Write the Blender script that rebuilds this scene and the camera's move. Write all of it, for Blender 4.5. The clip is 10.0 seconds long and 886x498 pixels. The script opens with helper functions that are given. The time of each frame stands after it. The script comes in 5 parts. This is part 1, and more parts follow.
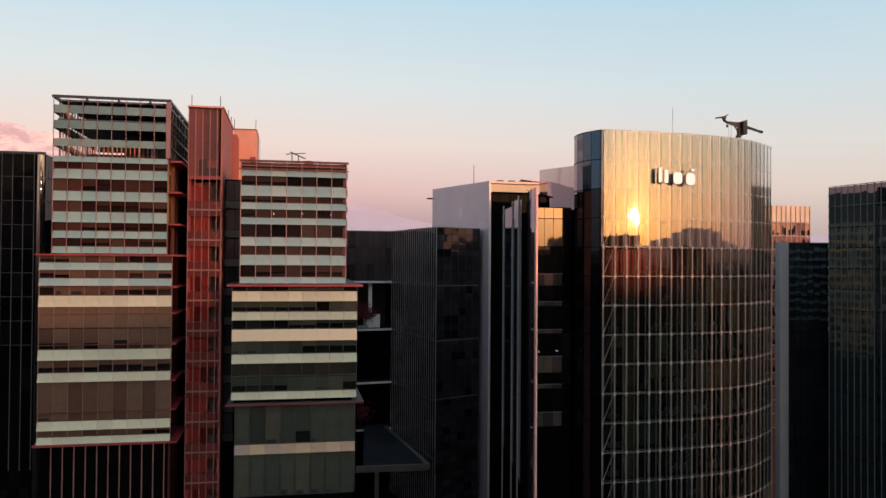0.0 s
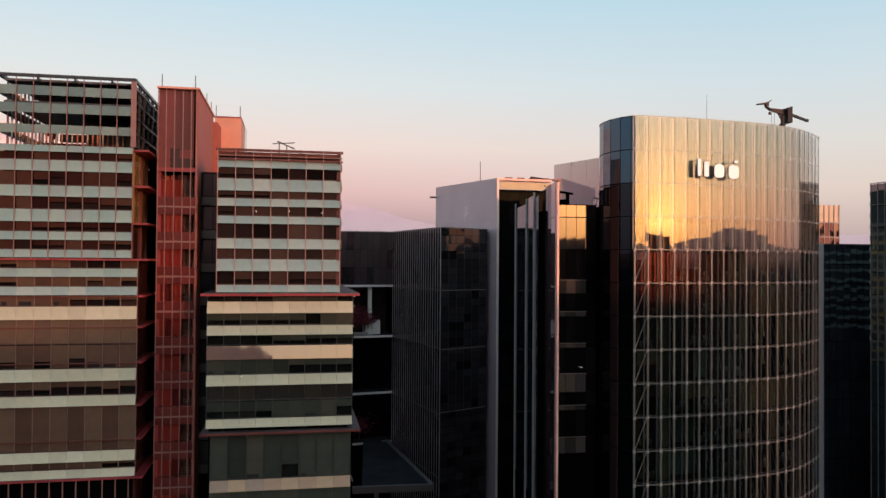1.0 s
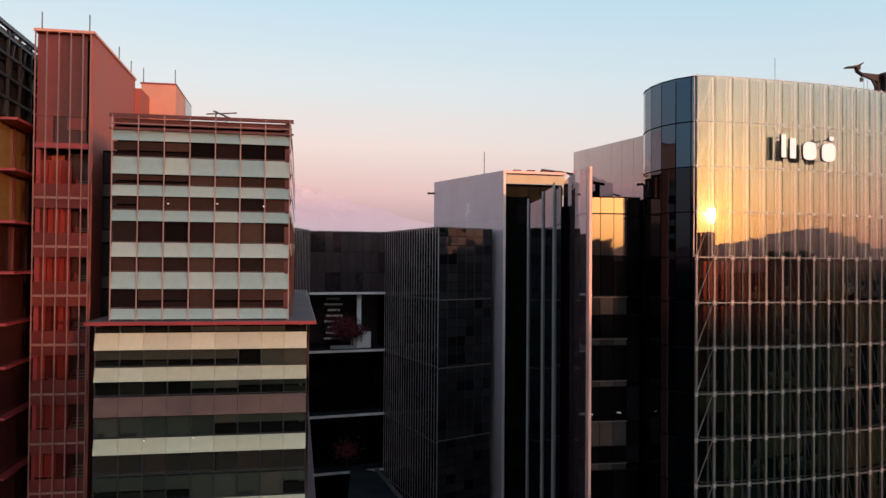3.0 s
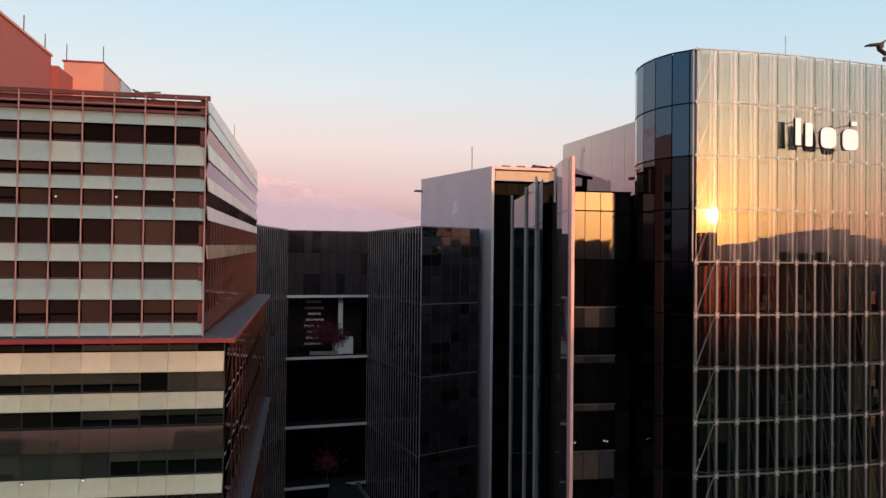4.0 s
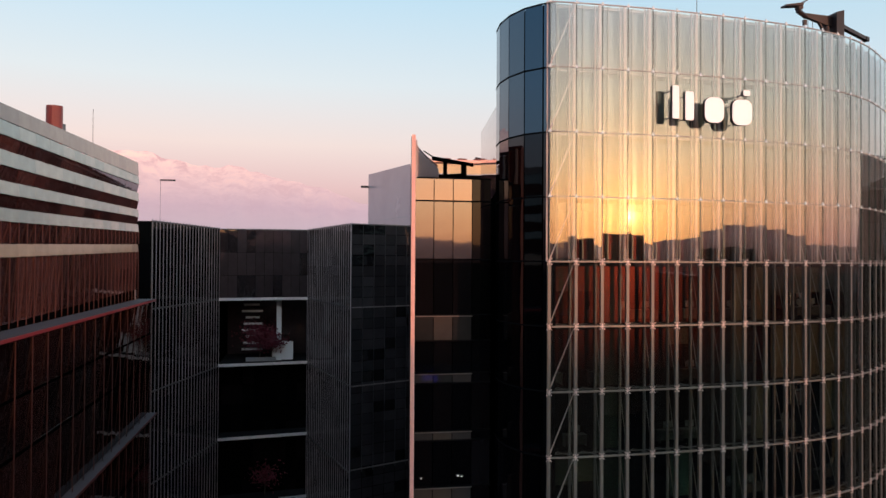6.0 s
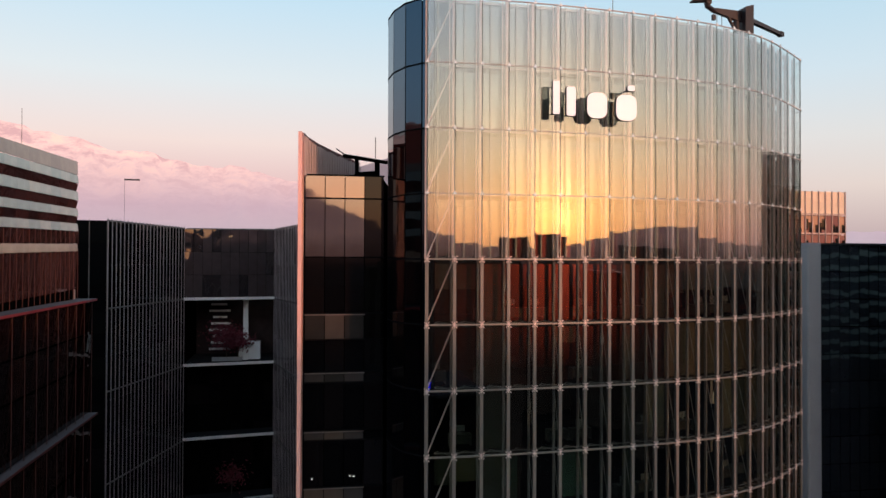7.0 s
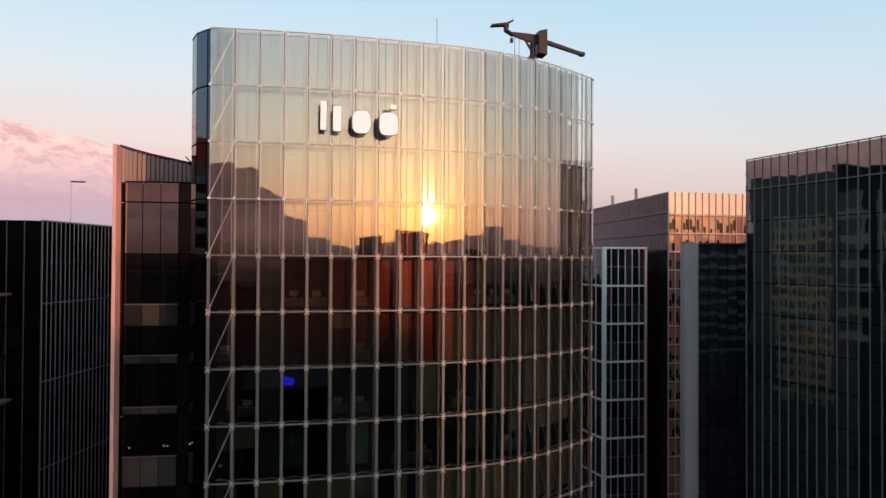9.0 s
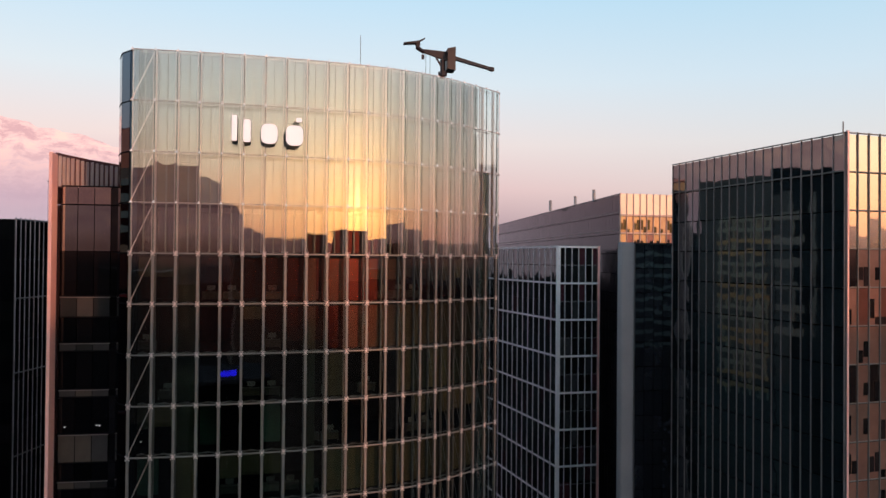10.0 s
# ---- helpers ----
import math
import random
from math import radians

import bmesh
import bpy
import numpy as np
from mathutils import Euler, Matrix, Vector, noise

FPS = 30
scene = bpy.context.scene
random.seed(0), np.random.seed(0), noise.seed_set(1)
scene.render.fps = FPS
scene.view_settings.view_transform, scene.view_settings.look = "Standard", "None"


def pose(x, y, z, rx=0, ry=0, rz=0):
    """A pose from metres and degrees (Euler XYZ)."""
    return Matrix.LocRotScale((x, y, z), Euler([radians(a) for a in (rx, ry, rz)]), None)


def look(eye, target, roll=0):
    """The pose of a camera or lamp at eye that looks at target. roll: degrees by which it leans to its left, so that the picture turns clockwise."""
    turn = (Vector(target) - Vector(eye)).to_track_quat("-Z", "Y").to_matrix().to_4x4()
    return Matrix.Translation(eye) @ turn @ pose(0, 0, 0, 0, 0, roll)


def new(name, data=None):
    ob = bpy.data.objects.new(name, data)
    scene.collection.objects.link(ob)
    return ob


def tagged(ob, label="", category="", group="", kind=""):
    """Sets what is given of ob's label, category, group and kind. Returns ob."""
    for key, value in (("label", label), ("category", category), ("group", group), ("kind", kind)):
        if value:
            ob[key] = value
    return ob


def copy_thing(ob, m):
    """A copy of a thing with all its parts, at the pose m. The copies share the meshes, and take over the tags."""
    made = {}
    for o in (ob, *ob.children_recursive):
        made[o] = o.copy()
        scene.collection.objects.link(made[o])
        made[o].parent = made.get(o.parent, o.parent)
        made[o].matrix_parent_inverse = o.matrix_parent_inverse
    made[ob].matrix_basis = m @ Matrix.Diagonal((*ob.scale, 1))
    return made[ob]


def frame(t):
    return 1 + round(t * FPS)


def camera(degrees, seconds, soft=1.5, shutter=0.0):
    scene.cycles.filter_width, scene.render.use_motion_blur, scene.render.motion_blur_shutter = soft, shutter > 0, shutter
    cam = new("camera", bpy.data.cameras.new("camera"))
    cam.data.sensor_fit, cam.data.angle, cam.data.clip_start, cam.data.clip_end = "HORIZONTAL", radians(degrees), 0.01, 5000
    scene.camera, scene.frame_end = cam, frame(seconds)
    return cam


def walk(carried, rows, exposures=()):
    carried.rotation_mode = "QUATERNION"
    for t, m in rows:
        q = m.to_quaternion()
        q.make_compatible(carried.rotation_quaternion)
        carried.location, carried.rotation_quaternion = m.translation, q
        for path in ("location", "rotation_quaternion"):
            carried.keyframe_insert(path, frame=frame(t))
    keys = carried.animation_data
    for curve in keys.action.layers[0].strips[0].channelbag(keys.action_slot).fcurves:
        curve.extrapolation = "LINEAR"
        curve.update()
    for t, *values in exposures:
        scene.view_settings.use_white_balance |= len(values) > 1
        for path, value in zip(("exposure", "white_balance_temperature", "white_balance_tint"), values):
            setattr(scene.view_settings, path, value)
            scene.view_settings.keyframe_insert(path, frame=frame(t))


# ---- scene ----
cam = camera(59.6, 10.0)
PATH = [
    (0, (-7.929, -26.009, 64.277), (-7.552, -24.045, 64.308), 0.4),
    (0.5, (-7.19, -19.121, 64.555), (-6.814, -17.157, 64.586), 0.4),
    (1, (-6.403, -13.244, 64.718), (-6.028, -11.28, 64.751), 0.4),
    (1.5, (-5.446, -6.523, 64.98), (-5.073, -4.558, 65.013), 0.4),
    (2, (-4.251, -0.212, 65.269), (-3.879, 1.753, 65.303), 0.4),
    (2.5, (-2.878, 5.0, 65.514), (-2.507, 6.965, 65.547), 0.4),
    (4, (3.854, 18.693, 66.132), (4.22, 20.659, 66.164), 0.6),
    (4.5, (7.447, 22.525, 66.23), (7.811, 24.491, 66.261), 0.6),
    (5, (10.774, 24.894, 66.301), (11.137, 26.861, 66.333), 0.6),
    (6.5, (21.523, 26.534, 66.312), (21.877, 28.502, 66.341), 0.2),
    (7, (25.249, 25.668, 66.229), (25.599, 27.637, 66.258), 0.2),
    (7.5, (28.993, 23.892, 66.13), (29.336, 25.862, 66.16), 0.2),
    (8, (32.821, 21.458, 66.069), (33.155, 23.429, 66.098), 0.3),
    (8.5, (36.217, 18.783, 66.187), (36.55, 20.755, 66.212), 0.4),
    (9, (39.257, 16.029, 66.037), (39.591, 18.0, 66.066), 0.3),
    (9.5, (42.251, 12.906, 66.196), (42.587, 14.878, 66.219), 0.5),
    (10, (45.923, 8.694, 66.098), (46.258, 10.665, 66.122), 0.5),
]
walk(cam, [(t, look(eye, target, roll)) for t, eye, target, roll in PATH],
     exposures=[(0, -.04, 6680, 11.8), (2.5, .0, 6580, 12.2), (5, .05, 6440, 12.2), (7.5, .03, 6400, 12), (8.7, .03, 6330, 12.2), (10, .04, 6260, 12.2)])

# ---- world and sun ----
SUN_AZ, SUN_EL = radians(28.3), radians(3.3)
SUN_DIR = Vector((math.sin(SUN_AZ) * math.cos(SUN_EL), -math.cos(SUN_AZ) * math.cos(SUN_EL), math.sin(SUN_EL)))


def ramp(nt, stops, fac=None):
    n = nt.nodes.new("ShaderNodeValToRGB")
    n.color_ramp.elements[0].position, n.color_ramp.elements[0].color = stops[0][0], (*stops[0][1], 1)
    n.color_ramp.elements[1].position, n.color_ramp.elements[1].color = stops[-1][0], (*stops[-1][1], 1)
    for p, c in stops[1:-1]:
        n.color_ramp.elements.new(p).color = (*c, 1)
    if fac is not None:
        nt.links.new(fac, n.inputs[0])
    return n.outputs[0]


def math_node(nt, op, a, b=None, clamp=False):
    n = nt.nodes.new("ShaderNodeMath")
    n.operation, n.use_clamp = op, clamp
    for i, v in enumerate((a, b)):
        if v is None:
            continue
        if isinstance(v, (int, float)):
            n.inputs[i].default_value = v
        else:
            nt.links.new(v, n.inputs[i])
    return n.outputs[0]


def mix_rgb(nt, fac, a, b, blend="MIX"):
    n = nt.nodes.new("ShaderNodeMix")
    n.data_type, n.blend_type = "RGBA", blend
    for i, v in ((0, fac), (6, a), (7, b)):
        if isinstance(v, (int, float)):
            n.inputs[i].default_value = v
        elif isinstance(v, tuple):
            n.inputs[i].default_value = (*v, 1)
        else:
            nt.links.new(v, n.inputs[i])
    return n.outputs[2]


world = bpy.data.worlds.new("dusk_sky")
scene.world = world
world.use_nodes = True
wn = world.node_tree
bg = wn.nodes["Background"]
co = wn.nodes.new("ShaderNodeTexCoord")
sep = wn.nodes.new("ShaderNodeSeparateXYZ")
wn.links.new(co.outputs["Generated"], sep.inputs[0])
east = ramp(wn, [(0.0, (.34, .23, .28)), (.04, (.42, .28, .33)), (.088, (.74, .47, .48)), (.145, (.85, .68, .63)),
                 (.22, (.72, .77, .78)), (.32, (.53, .72, .83)), (.6, (.34, .53, .68)), (1, (.22, .36, .50))], sep.outputs[2])
north = ramp(wn, [(0.0, (.42, .33, .34)), (.04, (.58, .46, .45)), (.088, (.74, .63, .58)), (.145, (.72, .71, .69)),
                  (.22, (.61, .73, .79)), (.32, (.46, .68, .80)), (.6, (.32, .52, .68)), (1, (.22, .36, .50))], sep.outputs[2])
west = ramp(wn, [(0.0, (1.0, .42, .31)), (.03, (1.6, .68, .44)), (.07, (2.0, 1.04, .64)), (.13, (1.85, 1.38, .98)), (.2, (1.5, 1.46, 1.28)), (.3, (1.22, 1.38, 1.48)),
                 (.45, (.88, 1.08, 1.2)), (.65, (.5, .66, .78)), (1, (.22, .36, .50))], sep.outputs[2])
dot = wn.nodes.new("ShaderNodeVectorMath")
dot.operation = "DOT_PRODUCT"
wn.links.new(co.outputs["Generated"], dot.inputs[0])
dot.inputs[1].default_value = (math.sin(SUN_AZ), -math.cos(SUN_AZ), 0)
side = wn.nodes.new("ShaderNodeMapRange")
side.interpolation_type = "SMOOTHSTEP"
wn.links.new(dot.outputs["Value"], side.inputs[0])
side.inputs[1].default_value, side.inputs[2].default_value = -0.25, 1.02
sky = wn.nodes.new("ShaderNodeTexSky")
sky.sky_type, sky.sun_disc = "NISHITA", False
sky.sun_elevation, sky.sun_rotation = SUN_EL, math.pi - SUN_AZ
sky.dust_density = 3.0
turn_north = wn.nodes.new("ShaderNodeMapRange")
turn_north.interpolation_type = "SMOOTHSTEP"
wn.links.new(dot.outputs["Value"], turn_north.inputs[0])
turn_north.inputs[1].default_value, turn_north.inputs[2].default_value = -1.0, -.35
glow = mix_rgb(wn, math_node(wn, "POWER", side.outputs[0], 1.6), mix_rgb(wn, turn_north.outputs[0], east, north), west)
to_sun = wn.nodes.new("ShaderNodeVectorMath")
to_sun.operation = "DOT_PRODUCT"
# the glow round the sun is flattened by hand to look round in the curved glass
flat = wn.nodes.new("ShaderNodeCombineXYZ")
wn.links.new(sep.outputs[0], flat.inputs[0])
wn.links.new(sep.outputs[1], flat.inputs[1])
rise_z = math_node(wn, "MULTIPLY_ADD", sep.outputs[2], 2.2)
rise_z.node.inputs[2].default_value = -1.2 * SUN_DIR.z
wn.links.new(rise_z, flat.inputs[2])
unit = wn.nodes.new("ShaderNodeVectorMath")
unit.operation = "NORMALIZE"
wn.links.new(flat.outputs[0], unit.inputs[0])
wn.links.new(unit.outputs[0], to_sun.inputs[0])
to_sun.inputs[1].default_value = tuple(SUN_DIR)
near = math_node(wn, "MAXIMUM", to_sun.outputs["Value"], 0.0)
for power, colour in ((12, (.80, .38, .04)), (100, (1.9, .80, .10)), (600, (2.2, .95, .18)), (4000, (2.2, 1.1, .22)), (18000, (3.0, 1.7, .4))):
    glow = mix_rgb(wn, math_node(wn, "POWER", near, power), glow, mix_rgb(wn, 1.0, glow, colour, "ADD"))
sky_sum = mix_rgb(wn, 0.03, glow, sky.outputs[0], "ADD")
wn.links.new(sky_sum, bg.inputs[0])
bg.inputs[1].default_value = 1.0

sun = new("sun", bpy.data.lights.new("sun", "SUN"))
sun.data.energy, sun.data.angle, sun.data.color = 1.6, radians(0.7), (1.0, .43, .24)
sun.matrix_world = look((0, 0, 200), Vector((0, 0, 200)) - SUN_DIR)


# ---- materials ----
def shader(name):
    m = bpy.data.materials.new(name)
    m.use_nodes = True
    return m, m.node_tree, m.node_tree.nodes["Principled BSDF"]


def noise_node(nt, scale, detail=4.0, rough=.55, stretch=None):
    tc = nt.nodes.new("ShaderNodeTexCoord")
    n = nt.nodes.new("ShaderNodeTexNoise")
    n.inputs["Scale"].default_value, n.inputs["Detail"].default_value, n.inputs["Roughness"].default_value = scale, detail, rough
    src = tc.outputs["Object"]
    if stretch:
        mp = nt.nodes.new("ShaderNodeMapping")
        mp.inputs["Scale"].default_value = stretch
        nt.links.new(src, mp.inputs[0])
        src = mp.outputs[0]
    nt.links.new(src, n.inputs["Vector"])
    return n.outputs["Fac"]


def add_bump(nt, bsdf, height, strength, distance):
    b = nt.nodes.new("ShaderNodeBump")
    b.inputs["Strength"].default_value, b.inputs["Distance"].default_value = strength, distance
    nt.links.new(height, b.inputs["Height"])
    nt.links.new(b.outputs[0], bsdf.inputs["Normal"])


def plain(name, col, rough=.6, metal=0.0, vary=.25, scale=1.2, bump=.15, ior=1.5):
    """Painted, stone or metal surface with stains at two scales and fine relief."""
    m, nt, b = shader(name)
    big, fine = noise_node(nt, scale * .25, 3), noise_node(nt, scale * 9, 5)
    f = math_node(nt, "ADD", math_node(nt, "MULTIPLY", big, .65), math_node(nt, "MULTIPLY", fine, .35))
    lo, hi = tuple(c * (1 - vary) for c in col), tuple(min(1, c * (1 + vary)) for c in col)
    nt.links.new(ramp(nt, [(.3, lo), (.7, hi)], f), b.inputs["Base Color"])
    nt.links.new(ramp(nt, [(.3, (rough * .85,) * 3), (.7, (min(1, rough * 1.15),) * 3)], big), b.inputs["Roughness"])
    b.inputs["Metallic"].default_value, b.inputs["IOR"].default_value = metal, ior
    if ior <= 1:
        b.inputs["Specular IOR Level"].default_value = 0
    if bump:
        add_bump(nt, b, fine, bump, .01)
    return m


def dark_glass(name, stops, rough=.03, ior=1.8, warp=.02, warp_scale=.35, island=False, tint=None):
    """Coated facade glass: what lies behind it varies from pane to pane, the surface reflects and is slightly wavy."""
    m, nt, b = shader(name)
    if island:
        g = nt.nodes.new("ShaderNodeNewGeometry")
        r = g.outputs["Random Per Island"]
    else:
        g = nt.nodes.new("ShaderNodeObjectInfo")
        r = g.outputs["Random"]
    n = nt.nodes.new("ShaderNodeValToRGB")
    n.color_ramp.interpolation = "CONSTANT"
    n.color_ramp.elements[0].color = (*stops[0][1], 1)
    n.color_ramp.elements[1].position, n.color_ramp.elements[1].color = stops[-1][0], (*stops[-1][1], 1)
    for p, c in stops[1:-1]:
        n.color_ramp.elements.new(p).color = (*c, 1)
    nt.links.new(r, n.inputs[0])
    dirt = noise_node(nt, .8, 4)
    nt.links.new(mix_rgb(nt, .35, n.outputs[0], ramp(nt, [(.3, (.4,) * 3), (.7, (1.0,) * 3)], dirt), "MULTIPLY"), b.inputs["Base Color"])
    b.inputs["Roughness"].default_value, b.inputs["IOR"].default_value = rough, ior
    if tint:
        b.inputs["Specular Tint"].default_value = (*tint, 1)
    if warp:
        add_bump(nt, b, noise_node(nt, warp_scale, 1.5), warp, 1.0)
    return m


def clear_glass(name, ior, col, warp=.006, sun_glow=0.0):
    """Clear pane with a mirror surface; the last argument is the share of a soft red sheen, put in for the glow under
    the sun.
    """
    m, nt, b = shader(name)
    out = nt.nodes["Material Output"]
    nt.nodes.remove(b)
    tr, gl, mx, fr = (nt.nodes.new("ShaderNode" + k) for k in ("BsdfTransparent", "BsdfGlossy", "MixShader", "LayerWeight"))
    tr.inputs[0].default_value = (*col, 1)
    gl.inputs["Roughness"].default_value = .015
    gl.inputs[0].default_value = (1, .985, .98, 1)
    fr.inputs[0].default_value = .5
    r0 = ((ior - 1) / (ior + 1)) ** 2
    refl = math_node(nt, "MULTIPLY_ADD", math_node(nt, "POWER", fr.outputs["Facing"], 5.0), 1 - r0)
    refl.node.inputs[2].default_value = r0
    bump = nt.nodes.new("ShaderNodeBump")
    bump.inputs["Strength"].default_value, bump.inputs["Distance"].default_value = warp, 1.0
    nt.links.new(noise_node(nt, .45, 1.5), bump.inputs["Height"])
    nt.links.new(bump.outputs[0], gl.inputs["Normal"])
    nt.links.new(refl, mx.inputs[0])
    nt.links.new(tr.outputs[0], mx.inputs[1])
    nt.links.new(gl.outputs[0], mx.inputs[2])
    last = mx.outputs[0]
    if sun_glow:
        # red lobe imitates the glow below the mirrored sun
        glow_lobe, over = nt.nodes.new("ShaderNodeBsdfGlossy"), nt.nodes.new("ShaderNodeMixShader")
        glow_lobe.inputs["Roughness"].default_value = .27
        glow_lobe.inputs[0].default_value = (1, .20, .13, 1)
        over.inputs[0].default_value = sun_glow
        nt.links.new(last, over.inputs[1])
        nt.links.new(glow_lobe.outputs[0], over.inputs[2])
        last = over.outputs[0]
    nt.links.new(last, out.inputs[0])
    return m


K = (.004, .004, .005)
M_SCREEN = clear_glass("screen_glass", 2.15, (.88, .91, .90))
M_CROWN_GLASS = dark_glass("crown_glass", [(0, (.12, .21, .215)), (.4, (.165, .25, .25)), (.75, (.09, .165, .18))], rough=.08, ior=1.6, warp=.01)
# blue of the mirrored sky is put into the tint of the upper panes
M_BLUE = dark_glass("blue_glass", [(0, (.001, .0018, .003)), (.5, (.0012, .002, .0035)), (.8, (.001, .0014, .002))], ior=2.15, tint=(.36, .60, .9), warp=.02)
# same glass copied darker for the storeys that mirror dark surroundings
M_BLUE_LOW = dark_glass("shaded_blue_glass", [(0, (.001, .0014, .002)), (.45, (.0014, .0016, .0022)), (.8, (.004, .004, .005)), (.92, (.0012, .0012, .0014))], ior=1.45, tint=(.6, .75, 1.0), warp=.02)
M_STEEL = plain("grey_steel", (.14, .13, .125), .45, .25, .12)
M_STEEL_DARK = plain("dark_steel", (.05, .05, .055), .4, .5, .2)
M_WHITE_FIN = plain("pale_metal", (.62, .50, .48), .4, .1, .08)
M_GREY_FIN = plain("grey_metal_fin", (.15, .14, .145), .5, .1, .1)
M_CRANE = plain("crane_paint", (.02, .009, .010), .5, .2, .3)
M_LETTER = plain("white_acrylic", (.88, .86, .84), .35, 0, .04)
# small emission added to keep the sign faces white
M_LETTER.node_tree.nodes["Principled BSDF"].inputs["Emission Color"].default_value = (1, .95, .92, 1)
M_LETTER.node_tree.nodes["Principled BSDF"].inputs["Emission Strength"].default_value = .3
# reflected sky is put into the band colours: teal high up, cream lower down
M_BAND_TEAL = dark_glass("sky_teal_spandrel", [(0, (.27, .39, .36)), (.35, (.32, .43, .385)), (.7, (.29, .37, .35)), (.9, (.35, .44, .39))], rough=.2, ior=1.5, warp=.01)
M_BAND = dark_glass("white_spandrel", [(0, (.30, .405, .385)), (.35, (.36, .445, .415)), (.7, (.28, .39, .38)), (.9, (.39, .46, .42))], rough=.22, ior=1.5, warp=.01)
M_BAND_WARM = dark_glass("horizon_cream_spandrel", [(0, (.56, .505, .345)), (.4, (.52, .47, .33)), (.75, (.60, .55, .39))], rough=.25, ior=1.5, warp=.01)
M_BAND_FAINT = dark_glass("grey_glass_spandrel", [(0, (.040, .036, .028)), (.4, (.034, .032, .026)), (.75, (.05, .04, .03))], rough=.03, ior=2.7, warp=.01)
M_BAND_TAN = dark_glass("tan_spandrel", [(0, (.42, .34, .24)), (.5, (.46, .37, .26)), (.8, (.38, .30, .22))], rough=.2, ior=1.5, warp=.01)
M_PARAPET = dark_glass("grey_parapet_glass", [(0, (.25, .215, .18)), (.5, (.22, .19, .165)), (.8, (.27, .23, .19))], rough=.15, ior=1.5, warp=.02)
M_BAND_PEACH = dark_glass("peach_spandrel", [(0, (.36, .22, .13)), (.5, (.42, .27, .15)), (.8, (.30, .20, .14))], rough=.2, ior=1.5, warp=.01)
M_WIN_BROWN = dark_glass("brown_window", [(0, (.016, .011, .011)), (.4, (.026, .016, .016)), (.75, (.010, .008, .008)), (.9, (.04, .024, .022))], ior=1.5, warp=.012)
M_BLIND_TAN = dark_glass("tan_blind", [(0, (.14, .085, .062)), (.3, (.12, .070, .052)), (.55, (.155, .098, .070)), (.8, (.10, .056, .042))], ior=1.45, warp=.012)
M_VOID = plain("dark_open_sash", (.004, .004, .004), .8, 0, .1)
M_BLIND_BROWN = dark_glass("brown_blind", [(0, (.085, .037, .030)), (.2, (.045, .018, .016)), (.45, (.07, .032, .025)), (.7, (.10, .054, .042)), (.88, (.03, .012, .012))], ior=1.45, warp=.012)
M_BLIND_GREY = dark_glass("grey_brown_blind", [(0, (.066, .040, .035)), (.2, (.030, .021, .020)), (.45, (.052, .033, .030)), (.7, (.085, .055, .047)), (.88, (.022, .016, .016))], ior=1.6, warp=.03)
M_BLIND_GREEN = dark_glass("green_blind", [(0, (.062, .07, .058)), (.25, (.046, .054, .045)), (.5, (.054, .062, .050)), (.7, (.078, .077, .062)), (.88, (.036, .042, .036))], ior=1.45, warp=.012)
M_WIN_GREEN = dark_glass("green_window", [(0, (.006, .007, .006)), (.4, (.010, .011, .010)), (.8, (.02, .021, .018))], ior=1.5, warp=.012)
M_SIDE = dark_glass("side_window", [(0, (.075, .026, .024)), (.3, (.05, .018, .017)), (.55, (.10, .038, .033)), (.8, (.035, .013, .012))], ior=1.45, warp=.03)
M_LEDGE = plain("mauve_ledge", (.09, .065, .07), .8, 0, .25)
M_MULL = plain("pink_metal", (.30, .15, .135), .45, .1, .2)
M_MULL_PALE = plain("pale_pink_metal", (.42, .25, .225), .45, .1, .2)
M_MULL_BROWN = plain("brown_metal", (.22, .115, .10), .5, .1, .2)
M_RED = plain("red_metal", (.30, .040, .048), .45, .1, .25)
M_RED_MESH = plain("red_screen", (.20, .036, .032), .4, .1, .3)
M_RED_DARK = plain("red_mesh", (.125, .028, .026), .5, .1, .3)
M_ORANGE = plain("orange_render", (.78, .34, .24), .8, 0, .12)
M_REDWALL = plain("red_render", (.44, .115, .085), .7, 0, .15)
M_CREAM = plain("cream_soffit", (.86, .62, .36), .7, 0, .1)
M_SIDE_MULL = plain("dark_red_bar", (.06, .018, .016), .5, .1, .3)
M_RED_GLASS = dark_glass("red_glass", [(0, (.26, .032, .025)), (.3, (.20, .026, .02)), (.5, (.30, .042, .032)), (.7, (.10, .014, .012)), (.85, (.22, .03, .025))], ior=1.22, warp=.015)
M_GOLD = dark_glass("gold_lit_window", [(0, (.36, .21, .075)), (.5, (.3, .175, .065)), (.8, (.24, .14, .06))], ior=1.6)
M_LOUVRE = plain("pale_louvre", (.38, .31, .325), .5, .2, .12)
M_FIN = plain("grey_louvre", (.15, .13, .13), .5, .4, .15)
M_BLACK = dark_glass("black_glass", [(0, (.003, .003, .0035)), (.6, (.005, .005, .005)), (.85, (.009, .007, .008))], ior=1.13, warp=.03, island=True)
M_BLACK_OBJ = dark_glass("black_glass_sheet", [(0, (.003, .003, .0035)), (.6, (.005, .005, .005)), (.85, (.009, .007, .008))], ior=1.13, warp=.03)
M_TEAL = dark_glass("teal_glass", [(0, (.010, .016, .019)), (.5, (.013, .020, .023)), (.8, (.007, .011, .013))], ior=2.2, warp=.018, warp_scale=.3, island=True)
M_SLAB = plain("pale_cladding", (.54, .43, .465), .24, 0, .10, .4, .1)
M_PIER = plain("pale_concrete", (.40, .36, .365), .8, 0, .12, .8, .3)
M_CONCRETE = plain("concrete", (.30, .29, .30), .85, 0, .18, .8, .3)
